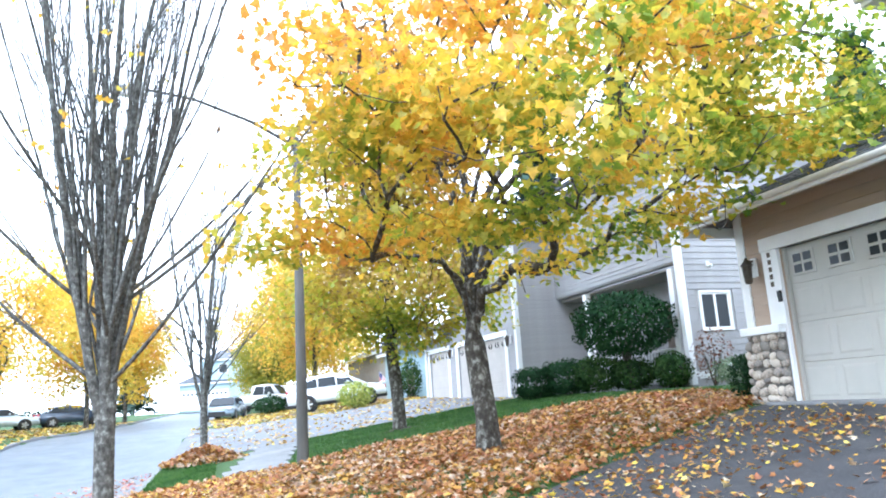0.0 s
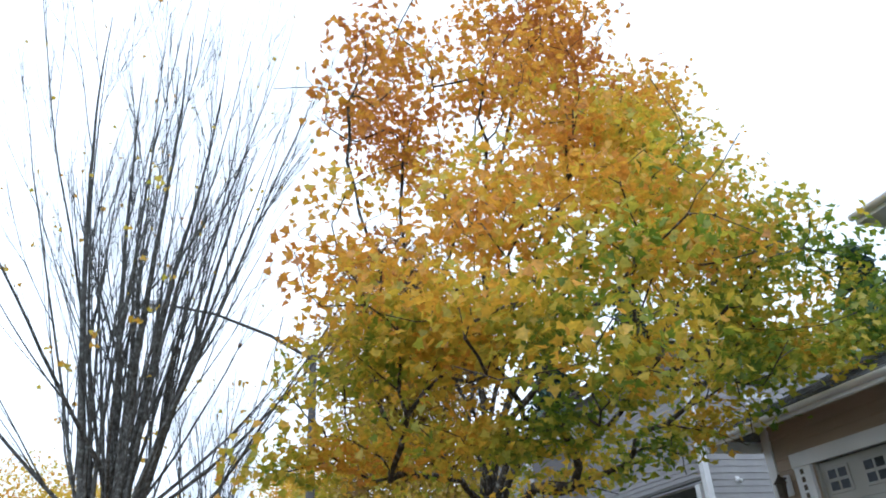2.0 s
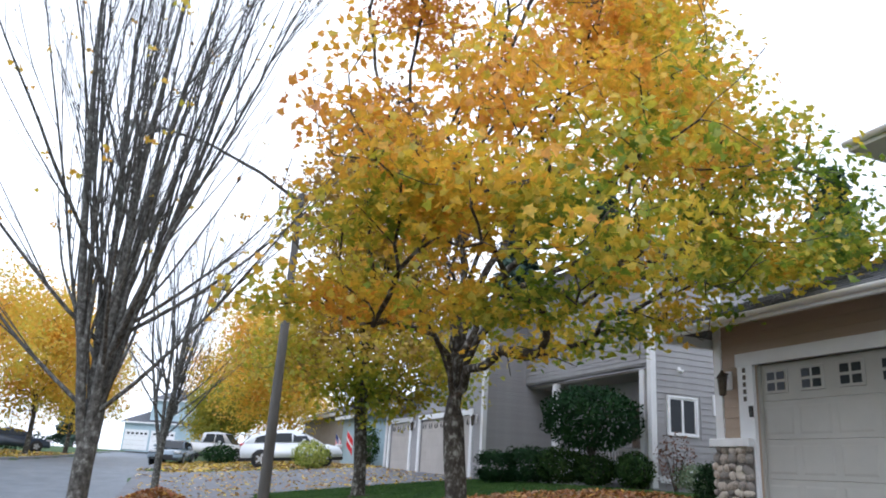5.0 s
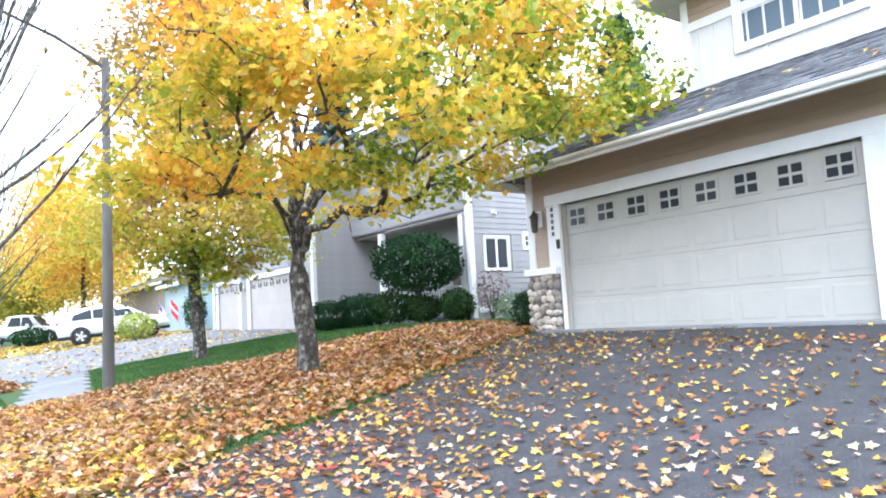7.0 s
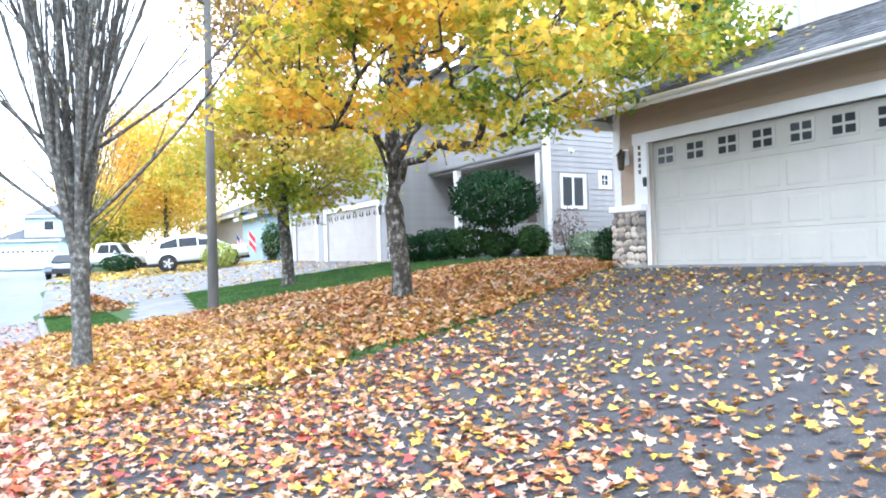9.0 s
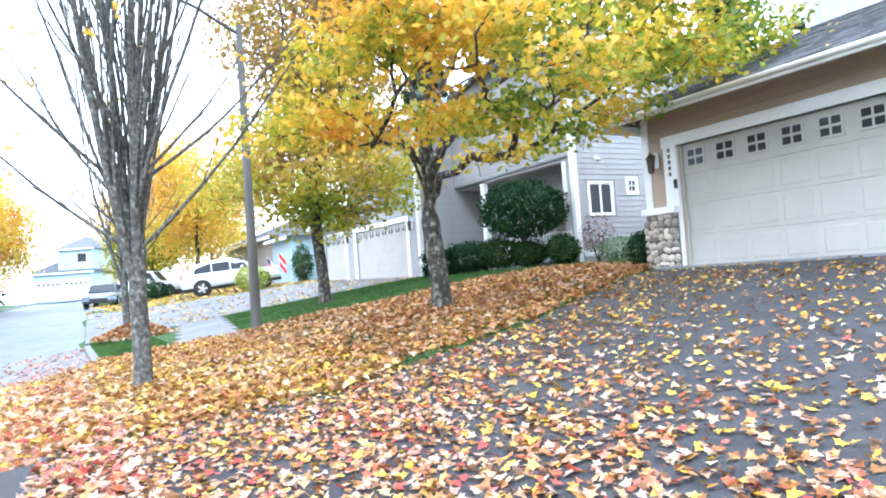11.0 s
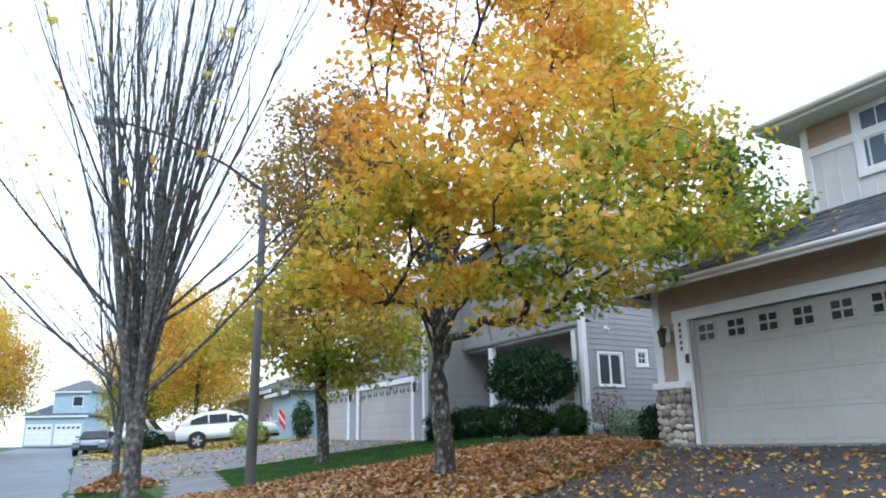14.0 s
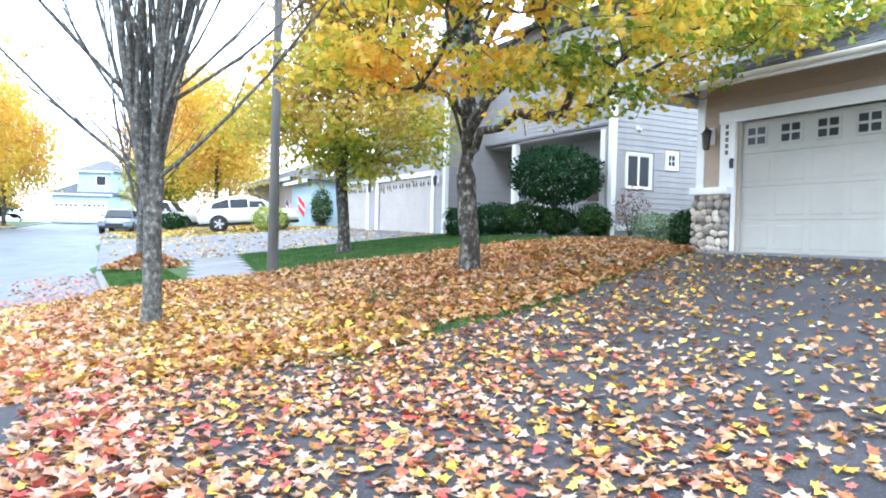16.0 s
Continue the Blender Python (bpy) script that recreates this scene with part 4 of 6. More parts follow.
part("fascia", box_me("fascia", (NX - 0.5, NY0 - 0.54, 5.84), (NFX, NY0 - 0.5, 6.02), M_WHITE), nr)
pl = [(NX - 0.55, 20.9, 3.0), (NX - 0.55, NY1 + 0.5, 3.0), (NX + 2.0, NY1 + 0.5, 4.1), (NX + 2.0, 20.9, 4.1)]
roof_slab("low_roof", pl, 0.08, M_SHINGLE, nr)
part("fascia", box_me("fascia", (NX - 0.59, 20.9, 2.84), (NX - 0.55, NY1 + 0.5, 3.02), M_WHITE), nr)
# small pent roof with brackets over the double door
roof_slab("pent_roof", [(NX - 0.55, 19.6, 3.3), (NX - 0.55, 20.88, 3.3), (NX, 20.88, 3.65), (NX, 19.6, 3.65)], 0.06, M_SHINGLE, nr)
# downpipe and side gutter on our house's far corner
dp = empty("side_canopy", (0, 0, 0), "small shingled side canopy with white brace", "canopy")
roof_slab("canopy_roof", [(5.6, 2.9, 2.9), (5.6, 0.8, 3.2), (7.0, 0.8, 3.2), (7.0, 2.9, 2.9)], 0.06, M_SHINGLE, dp)
part("fascia", box_me("fascia", (5.56, 0.8, 2.78), (5.6, 2.92, 2.9), M_WHITE), dp)
gv, gf = [], []
tube(gv, gf, [Vector((5.7, 2.7, 2.85)), Vector((5.7, 0.82, 2.1))], [0.035, 0.035], 6)
part("brace", mesh_of("brace", gv, gf, M_WHITE), dp)
fence = empty("fence", (0, 0, 0), "weathered brown board fence between the houses", "fence")
FB = box_me("board", (-0.01, 0, 0), (0.01, 0.138, 1.75), M_FENCE, 0.004)
for k in range(45):
    part("board", FB, fence, (8.3, 0.85 + k * 0.145, 0.3))
part("rail", box_me("rail", (8.31, 0.85, 0.7), (8.35, 7.4, 0.79), M_FENCE), fence)
part("rail", box_me("rail", (8.31, 0.85, 1.7), (8.35, 7.4, 1.79), M_FENCE), fence)


def far_house(name, m, w, d, h, wallm, label, doors=2, storey2=None, roof_h=1.8):
    """A house seen far off: local -y is its front."""
    ho = empty(name, m, label, "house")
    wall = part("wall", box_me("wall", (0, 0, -0.6), (w, d, h), wallm, 0.02), ho)
    for k in range(int(h / 0.2)):
        part("siding_board", box_me("siding_board", (0.05, -0.03, k * 0.2), (w - 0.05, 0, k * 0.2 + 0.19), wallm, 0), wall)
    bm = bmesh.new()
    vs = [bm.verts.new(p) for p in ((-0.4, -0.4, h), (w + 0.4, -0.4, h), (w + 0.4, d + 0.4, h), (-0.4, d + 0.4, h), (w * 0.3, d / 2, h + roof_h), (w * 0.7, d / 2, h + roof_h))]
    for f in ((0, 1, 5, 4), (1, 2, 5), (2, 3, 4, 5), (3, 0, 4), (3, 2, 1, 0)):
        bm.faces.new([vs[i] for i in f])
    part("roof", from_bm("roof", bm, M_SHINGLE), ho)
    part("fascia", box_me("fascia", (-0.42, -0.43, h - 0.18), (w + 0.42, -0.38, h), M_WHITE, 0), ho)
    for k in range(doors):
        x0 = 0.35 + k * (w - 0.3) / doors
        dw = (w - 0.3) / doors - 0.5
        do = part("door", box_me("door", (x0, -0.07, 0), (x0 + dw, -0.02, 2.15), M_WHITE, 0.01), ho)
        for r in range(1, 4):
            part("groove", box_me("groove", (x0, -0.075, r * 0.53), (x0 + dw, -0.07, r * 0.53 + 0.02), M_GREYD, 0), do)
        for c in range(5):
            part("pane", box_me("pane", (x0 + 0.15 + c * dw / 5, -0.08, 1.75), (x0 + 0.15 + (c + 0.6) * dw / 5, -0.07, 1.98), M_GLASS, 0), do)
        part("casing", box_me("casing", (x0 - 0.12, -0.08, 2.15), (x0 + dw + 0.12, -0.02, 2.3), M_WHITE, 0), ho)
        for xx in (x0 - 0.12, x0 + dw):
            part("casing", box_me("casing", (xx, -0.08, 0), (xx + 0.12, -0.02, 2.15), M_WHITE, 0), ho)
    if storey2:
        a, b, z1 = storey2
        part("upper_wall", box_me("upper_wall", (a, 0.3, h - 0.3), (b, d - 1, z1), wallm, 0.02), ho)
        part("upper_roof", mesh_of("upper_roof", [(a - 0.4, -0.1, z1), (b + 0.4, -0.1, z1), (b + 0.4, d - 0.6, z1), (a - 0.4, d - 0.6, z1), ((a + b) / 2 - 0.4, d / 2, z1 + 1.6), ((a + b) / 2 + 0.4, d / 2, z1 + 1.6)], [(0, 1, 5, 4), (1, 2, 5), (2, 3, 4, 5), (3, 0, 4), (3, 2, 1, 0)], M_SHINGLE), ho)
        part("upper_fascia", box_me("upper_fascia", (a - 0.42, -0.13, z1 - 0.16), (b + 0.42, -0.08, z1), M_WHITE, 0), ho)
        wi = part("window", box_me("window", (b - 1.7, 0.24, z1 - 1.7), (b - 0.5, 0.3, z1 - 0.5), M_WHITE, 0), ho)
        part("pane", box_me("pane", (b - 1.6, 0.22, z1 - 1.6), (b - 0.6, 0.24, z1 - 0.6), M_GLASS, 0), wi)
    return ho


far_house("blue_house", pose(-9.6, 88.0, 0.8, 0, 0, -25), 6.6, 8, 3.2, M_PALEBLUE, "pale blue two-storey house with two garage doors", 2, (2.8, 6.6, 5.9))
far_house("taupe_house", pose(2.9, 45.5, 0.3, 0, 0, -90), 11.4, 8, 3.1, M_TAUPE, "taupe house with a low roof beyond the driveways", 0, None)
far_house("pale_house", pose(2.7, 33.8, 0.3, 0, 0, -90), 3.6, 8, 2.75, M_PALEBLUE, "pale blue house front beside the flags", 0, None)
far_house("street_house", pose(-36.0, 44.0, -0.3, 0, 0, 60), 9, 8, 2.8, M_TAUPE, "low house across the street behind trees", 2, None)
fence2 = empty("fence", (0, 0, 0), "dark brown fence panel between two far houses", "fence")
for k in range(10):
    part("board", FB, fence2, (2.9, 28.6 + k * 0.145, 0.25))

# ---- trees ----


class Grower:
    """Grows a branching skeleton towards clump centres, thick where many tips hang on it."""

    def __init__(self, trunk, r_tip=0.006, power=1.95, seed=1):
        self.rng = random.Random(seed)
        self.p, self.par, self.len = [Vector(trunk[0])], [-1], [0.0]
        for q in trunk[1:]:
            self.p.append(Vector(q))
            self.par.append(len(self.p) - 2)
            self.len.append(self.len[-1] + (self.p[-1] - self.p[-2]).length)
        self.fixed = len(trunk)
        self.r_tip, self.power = r_tip, power

    def reach(self, target, stiff=0.35, lo=1, step=0.3, wob=0.05, lift=0.15):
        t = Vector(target)
        best = min(range(lo, len(self.p)), key=lambda i: (t - self.p[i]).length + stiff * self.len[i] + (2.0 if t.z < self.p[i].z - 0.4 else 0))
        a = self.p[best]
        d = t - a
        n = max(2, int(d.length / step))
        back = self.p[best] - self.p[self.par[best]] if self.par[best] >= 0 else Vector((0, 0, 1))
        k1 = a + back.normalized() * d.length * 0.3 + Vector((0, 0, d.length * lift))
        prev = best
        for i in range(1, n + 1):
            s = i / n
            q = a * (1 - s) ** 2 + k1 * 2 * s * (1 - s) + t * s * s
            if i < n:
                q = q + Vector([self.rng.gauss(0, wob) for _ in range(3)]) * min(1, d.length)
            self.p.append(q)
            self.par.append(prev)
            self.len.append(self.len[prev] + (q - self.p[prev]).length)
            prev = len(self.p) - 1
        return prev

    def mesh(self, name, material, r_base, sides=7):
        n = len(self.p)
        kids = [[] for _ in range(n)]
        for i in range(1, n):
            kids[self.par[i]].append(i)
        w = [0.0] * n
        for i in range(n - 1, -1, -1):
            w[i] = sum(w[k] for k in kids[i]) if kids[i] else self.r_tip ** self.power
        r = [x ** (1 / self.power) for x in w]
        f = r_base / r[0]
        r = [self.r_tip + (q - self.r_tip) * f if q > self.r_tip else q for q in r]
        vs, fs = [], []
        done = set()
        stack = [(0, None)]
        while stack:
            i, parent = stack.pop()
            chain = [i] if parent is None else [parent, i]
            while kids[chain[-1]]:
                ks = sorted(kids[chain[-1]], key=lambda k: -w[k])
                for k in ks[1:]:
                    stack.append((k, chain[-1]))
                chain.append(ks[0])
            rad = [r[c] for c in chain]
            if parent is not None:
                rad[0] = min(rad[0], rad[1] * 1.25)
            if parent is None:
                rad[0] *= 1.25
            big = max(rad)
            tube(vs, fs, [self.p[c] for c in chain], rad, sides + 3 if big > 0.08 else sides if big > 0.03 else 4)
        return mesh_of(name, vs, fs, material, True)


def clump_leaves(rng, centres, per, spread, flat, size, up=0.6):
    """Leaf places in flattened clumps, drooping outwards."""
    C, S, N = [], [], []
    for c, k in centres:
        n = int(per * k)
        q = np.clip(rng.normal(size=(n, 3)), -1.7, 1.7) * np.array([spread, spread, flat]) * k ** 0.4
        C.append(np.array(c) + q)
        S.append(rng.uniform(0.7, 1.25, n) * size)
        nn = rng.normal(size=(n, 3)) * 0.55
        nn[:, 2] += up
        nn[:, :2] += q[:, :2] * 0.5
        N.append(nn)
    return np.concatenate(C), np.concatenate(S), np.concatenate(N)


def tree(name, base, label, trunk, clumps, bark, leafm, r_base, per, spread, flat, size, seed, group="", stiff=0.35, shape=LEAF, tris=LEAF_F, twigs=2, r_tip=0.006, lo=1, leaders=()):
    t = empty(name, base, label, "tree", group)
    g = Grower(trunk, r_tip=r_tip, seed=seed)
    rng = np.random.default_rng(seed)
    top = Vector(trunk[-1])
    for c in leaders:
        g.reach(c, 1.5, lo=lo, step=0.35, wob=0.06, lift=0.25)
    order = sorted(clumps, key=lambda c: (Vector(c[0]) - top).length)
    for c, k in order:
        g.reach(c, stiff, lo=lo)
        for _ in range(twigs):
            q = Vector(c) + Vector(rng.normal(size=3) * np.array([spread, spread, flat]) * 1.1)
            g.reach(q, 0.05, lo=lo, step=0.25, wob=0.03, lift=0.05)
    part("trunk", g.mesh("trunk", bark, r_base), t)
    if per:
        C, S, N = clump_leaves(rng, clumps, per, spread, flat, size)
        part("crown", leaves_mesh("crown", C, S, N, leafm, shape, tris, seed, (-0.2, 1.1)), t)
    return t


def dome(rng, n, centre, radii, zmin, inner=0.62, zmax=99, bias=0.0):
    """Clump centres scattered through the outer part of an ellipsoid."""
    out = []
    while len(out) < n:
        d = rng.normal(size=3)
        d /= np.linalg.norm(d)
        p = np.array(centre) + d * np.array(radii) * rng.uniform(inner, 1.0)
        if zmin < p[2] < zmax:
            out.append((tuple(p), rng.uniform(0.6, 1.35)))
    return out


# the big maple; local axes follow the world, origin at its foot
T2 = Vector((-3.8, 2.05, -0.44))
RT, UT = Vector((0.874, -0.486, 0)), Vector((-0.486, -0.874, 0))


def in_tree(r, u, z):
    return tuple(RT * r + UT * u + Vector((0, 0, z)))


def table(rows, v):
    """Straight lines between (key, value) rows."""
    for (a, p), (b, q) in zip(rows, rows[1:]):
        if v <= b:
            return p + (q - p) * max(0.0, (v - a) / (b - a))
    return rows[-1][1]


# outline of the crown: how far it reaches to either side and in depth at each height
M_RIGHT = [(2.4, 3.4), (3.3, 5.5), (4.8, 5.7), (6.8, 4.9), (9.2, 3.5), (11.4, 2.0)]
M_LEFT = [(2.4, -1.0), (2.9, -2.6), (3.8, -2.4), (5.0, -2.0), (6.6, -1.9), (9.0, -2.1), (11.4, -1.5)]
M_DEEP = [(2.4, 2.6), (3.3, 4.3), (5.4, 4.7), (7.0, 4.2), (9.4, 3.0), (11.4, 1.4)]


def nearer(r, u, h):
    """Limbs that reach towards the street hang lower and closer in."""
    k = (12.8 - u) / 12.8
    return in_tree(r * k, u, 0.5 + (h - 0.5) * k)


rng = np.random.default_rng(11)
sprays = [(nearer(*p), k) for p, k in (((0.9, 3.0, 3.25), 1.5), ((0.4, 3.4, 3.3), 1.4), ((1.4, 2.8, 3.35), 1.3), ((-1.9, 3.2, 3.4), 1.3), ((-2.5, 3.0, 3.2), 1.1), ((-1.4, 3.4, 3.5), 1.3), ((-1.0, 4.0, 4.6), 1.4),
                                         ((-1.5, 3.6, 4.4), 1.1), ((-0.6, 4.4, 5.3), 1.3), ((0.2, 4.3, 5.0), 1.3), ((5.6, 1.2, 4.4), 1.3), ((5.8, 0.4, 4.7), 1.2), ((5.2, 1.6, 4.1), 1.3), ((4.6, 2.2, 3.9), 1.3), ((5.3, 0.2, 5.2), 1.2),
                                         ((2.2, 1.4, 3.1), 0.8), ((3.0, 1.0, 3.2), 0.8), ((1.1, 1.6, 2.6), 0.7), ((1.8, 1.1, 2.75), 0.8), ((2.6, 0.8, 2.9), 0.8), ((3.5, 1.0, 3.3), 0.9), ((-0.9, 2.6, 3.0), 0.7), ((-0.2, 4.0, 10.8), 0.5), ((-0.8, 4.2, 10.3), 0.5), ((0.2, 3.6, 10.0), 0.5), ((-1.2, 4.4, 7.6), 0.45), ((-1.6, 4.2, 6.6), 0.6), ((-1.0, 4.6, 6.0), 0.9),
                                         ((2.0, 2.0, 11.2), 1.0), ((1.6, 1.8, 11.5), 0.9), ((2.3, 2.2, 10.4), 1.1), ((-0.9, 4.2, 11.2), 0.5), ((-1.3, 4.0, 9.6), 0.4))]
while len(sprays) < 172:
    h = 3.3 + 8.0 * rng.random() ** 1.1
    th, q = rng.uniform(0, 6.283), rng.uniform(0.55, 1.0)
    lo_, hi_, dp = table(M_LEFT, h), table(M_RIGHT, h), table(M_DEEP, h)
    r = (lo_ + hi_) / 2 + (hi_ - lo_) / 2 * math.cos(th) * q
    u = 1.1 + dp * math.sin(th) * q
    # the upper side towards the street has lost most of its leaves
    if h > 6.4 and r < 0.9 and rng.random() < 0.86:
        continue
    if h < 6.4 and r < 0.6 and rng.random() < 0.62:
        continue
    # open heart of the crown, where the limbs show
    if h < 5.2 and abs(r - 0.3) < 1.5 and -3.0 < u < 2.6:
        continue
    # the lower edge rises outwards
    if h < 4.1 + 0.3 * max(0.0, r - 3.5) - 0.5 * smooth01(1.5, 3.0, r):
        continue
    sprays.append((nearer(r, u, h), rng.uniform(0.5, 1.4)))
LEADERS = [in_tree(*p) for p in ((0.3, 0.4, 6.4), (1.3, 0.7, 6.2), (-0.7, 0.8, 5.4), (0.4, 1.8, 5.8), (2.7, 1.0, 3.6), (1.1, -1.4, 5.6), (-0.9, 2.0, 3.0), (1.5, 2.4, 4.0), (2.4, -0.8, 4.4), (-0.3, 1.8, 9.0), (1.3, 1.4, 9.2), (0.5, 1.2, 8.6), (3.6, 1.2, 3.5))]
tree("maple_tree", T2, "large maple with yellow, orange and green autumn leaves", [(0, 0, -0.1), (0.01, 0.02, 0.5), (-0.04, 0.04, 1.0), (-0.08, 0.06, 1.55), (-0.02, 0.1, 2.1), (0.08, 0.14, 2.7)], sprays, M_BARK, M_MAPLE, 0.165, 215, 0.42, 0.11, 0.107, 21, stiff=0.6, lo=3, twigs=4, leaders=LEADERS)

# the second maple, half bare and brown at the top
rng = np.random.default_rng(12)
cl = dome(rng, 60, (0, 0, 3.4), (2.9, 2.9, 1.4), 2.0, 0.4) + dome(rng, 150, (0.1, -0.1, 6.9), (2.5, 2.5, 4.7), 3.9, 0.35)
cl = [(c, k * 1.35 if c[2] < 4.8 else k) for c, k in cl]
tree("maple_tree", (-2.95, 10.1, -0.36), "maple with green lower leaves and thin brown top", [(0, 0, -0.1), (0.0, 0.0, 0.6), (-0.06, 0.0, 1.3), (-0.1, 0.03, 1.9), (-0.1, 0.0, 3.0)], cl, M_BARK, M_MAPLEB, 0.16, 140, 0.42, 0.24, 0.125, 22, stiff=0.75, lo=3)


def vase_tree(name, base, label, height, r_base, stems, seed, spread, group="", red=40):
    """A bare tree whose many straight stems rise like a broom."""
    t = empty(name, base, label, "tree", group)
    rnd = random.Random(seed)
    vs, fs = [], []
    fork = 1.75
    trunk_pts = [Vector((0, 0, -0.1)), Vector((0.01, 0, 0.4)), Vector((0.0, 0.02, fork * 0.7)), Vector((0.02, 0.0, fork)), Vector((0.03, 0.02, fork * 1.12))]
    tube(vs, fs, trunk_pts, [r_base * 1.3, r_base * 1.02, r_base, r_base * 1.0, r_base * 0.75], 12)
    tips = []

    def grow(p, d, length, r, depth, pull=0.03):
        n = max(4, int(length / 0.3))
        pts, q, dd = [p], p.copy(), d.normalized()
        for i in range(n):
            w = 0.022 if depth == 0 else 0.035
            dd = (dd + Vector((rnd.gauss(0, w), rnd.gauss(0, w), pull))).normalized()
            q = q + dd * (length / n)
            pts.append(q.copy())
        rad = [r * (1 - 0.92 * (i / n) ** 0.85) + 0.0016 for i in range(n + 1)]
        tube(vs, fs, pts, rad, 9 if r > 0.04 else 5 if r > 0.015 else 3)
        tips.append(pts[-1])
        if depth < 3:
            for k in range({0: 7, 1: 4, 2: 2}[depth]):
                i = min(n - 1, int(n * rnd.uniform(0.12 if depth == 0 else 0.2, 0.92)))
                a = rnd.random() * 6.283
                side = Vector((math.cos(a), math.sin(a), 0))
                nd = (pts[min(i + 1, n)] - pts[i]).normalized() + side * rnd.uniform(0.16, 0.4)
                grow(pts[i], nd, max(0.5, length * rnd.uniform(0.38, 0.62) * (1 - 0.5 * i / n)), rad[i] * rnd.uniform(0.35, 0.6), depth + 1, 0.05)
        return pts

    mains = []
    for s in range(5):
        a = 2.4 * s + rnd.uniform(-0.3, 0.3)
        lean = 0.04 + spread * 0.22 * s
        foot = Vector((0.45 * r_base * math.cos(a), 0.45 * r_base * math.sin(a), fork * (1.05 - 0.06 * s)))
        mains.append(grow(foot, Vector((math.cos(a) * lean * 1.3, math.sin(a) * lean * 1.3, 1)), height * rnd.uniform(0.7, 0.8), r_base * rnd.uniform(0.5, 0.64), 0, 0.008))
    for s in range(stems - 5):
        a = 2.4 * s + 1.1 + rnd.uniform(-0.3, 0.3)
        line = mains[s % 5]
        foot = line[int(len(line) * rnd.uniform(0.0, 0.22))]
        lean = spread * (0.7 + 0.7 * rnd.random())
        grow(foot, Vector((math.cos(a) * lean * 1.4, math.sin(a) * lean * 1.4, 1)), height * rnd.uniform(0.58, 0.76), r_base * rnd.uniform(0.2, 0.32), 0, 0.012)
    low_from = len(tips)
    for s in range(9):
        a = 6.283 * s / 9 + 0.62
        grow(Vector((0, 0, fork * rnd.uniform(0.85, 1.9))), Vector((math.cos(a) * 1.05, math.sin(a) * 1.05, 0.7)), height * 0.42, r_base * 0.27, 1, 0.045)
    part("trunk", mesh_of("trunk", vs, fs, M_BARKB, True), t)
    if red:
        c = [tips[rnd.randrange(low_from, len(tips)) if rnd.random() < 0.7 else rnd.randrange(len(tips))] + Vector((rnd.gauss(0, 0.04), rnd.gauss(0, 0.04), -0.05)) for _ in range(red)]
        part("last_leaves", leaves_mesh("last_leaves", c, [rnd.uniform(0.05, 0.09) for _ in c], [(rnd.gauss(0, 1), rnd.gauss(0, 1), 0.4) for _ in c], M_GOLD, seed=seed), t, label="few last orange leaves")
    return t


vase_tree("bare_tree", (-8.75, 1.15, -1.06), "leafless upright tree with grey lichened bark", 10.6, 0.108, 22, 4, 0.15, "street trees", 420)
vase_tree("bare_tree", (-7.55, 14.2, -0.88), "leafless upright tree beside the leaf pile", 8.8, 0.1, 13, 5, 0.2, "street trees", 420)


def gold_tree(base, h, r, seed, label, mat_=None, per=120, n=34, size=0.2):
    rg = np.random.default_rng(seed)
    c = dome(rg, n, (0, 0, h * 0.6), (r, r, h * 0.42), h * 0.2, 0.35)
    tree("autumn_tree", base, label, [(0, 0, -0.1), (0.02, 0, h * 0.12), (0, 0.03, h * 0.24), (0, 0, h * 0.5)], c, M_BARK, mat_ or M_GOLD, 0.14, per, r * 0.24, r * 0.16, size, seed, "autumn street trees", 0.5, OVAL, OVAL_F, 1, 0.012, 2)


gold_tree((-0.6, 39.0, 0.1), 10.2, 3.9, 31, "golden tree over the parked cars", per=330, n=72)
gold_tree((-2.0, 57.0, 0.2), 9.5, 3.8, 40, "golden tree beyond the pickup", per=300, n=60)
gold_tree((-2.2, 49.0, 0.1), 6.0, 2.6, 32, "olive green tree behind the pickup", M_OLIVE, per=330, n=46)
gold_tree((-13.9, 41.0, -0.1), 9.6, 3.5, 33, "bright yellow tree on the lawn across the street", per=360, n=50)
gold_tree((-16.2, 30.0, -0.2), 9.0, 3.3, 34, "orange tree across the street", per=240, n=40)
gold_tree((-20.0, 38.0, -0.35), 8.0, 3.0, 35, "yellow tree across the street", per=300, n=44)
gold_tree((-12.6, 51.0, 0.05), 9.5, 3.2, 36, "yellow tree far along the street", per=360, n=60)
gold_tree((3.0, 52.0, 0.3), 9.0, 3.6, 37, "golden tree behind the low house", per=300, n=44)
gold_tree((-27.0, 33.0, -0.35), 8.0, 3.2, 39, "yellow tree by the low house", per=260, n=40)


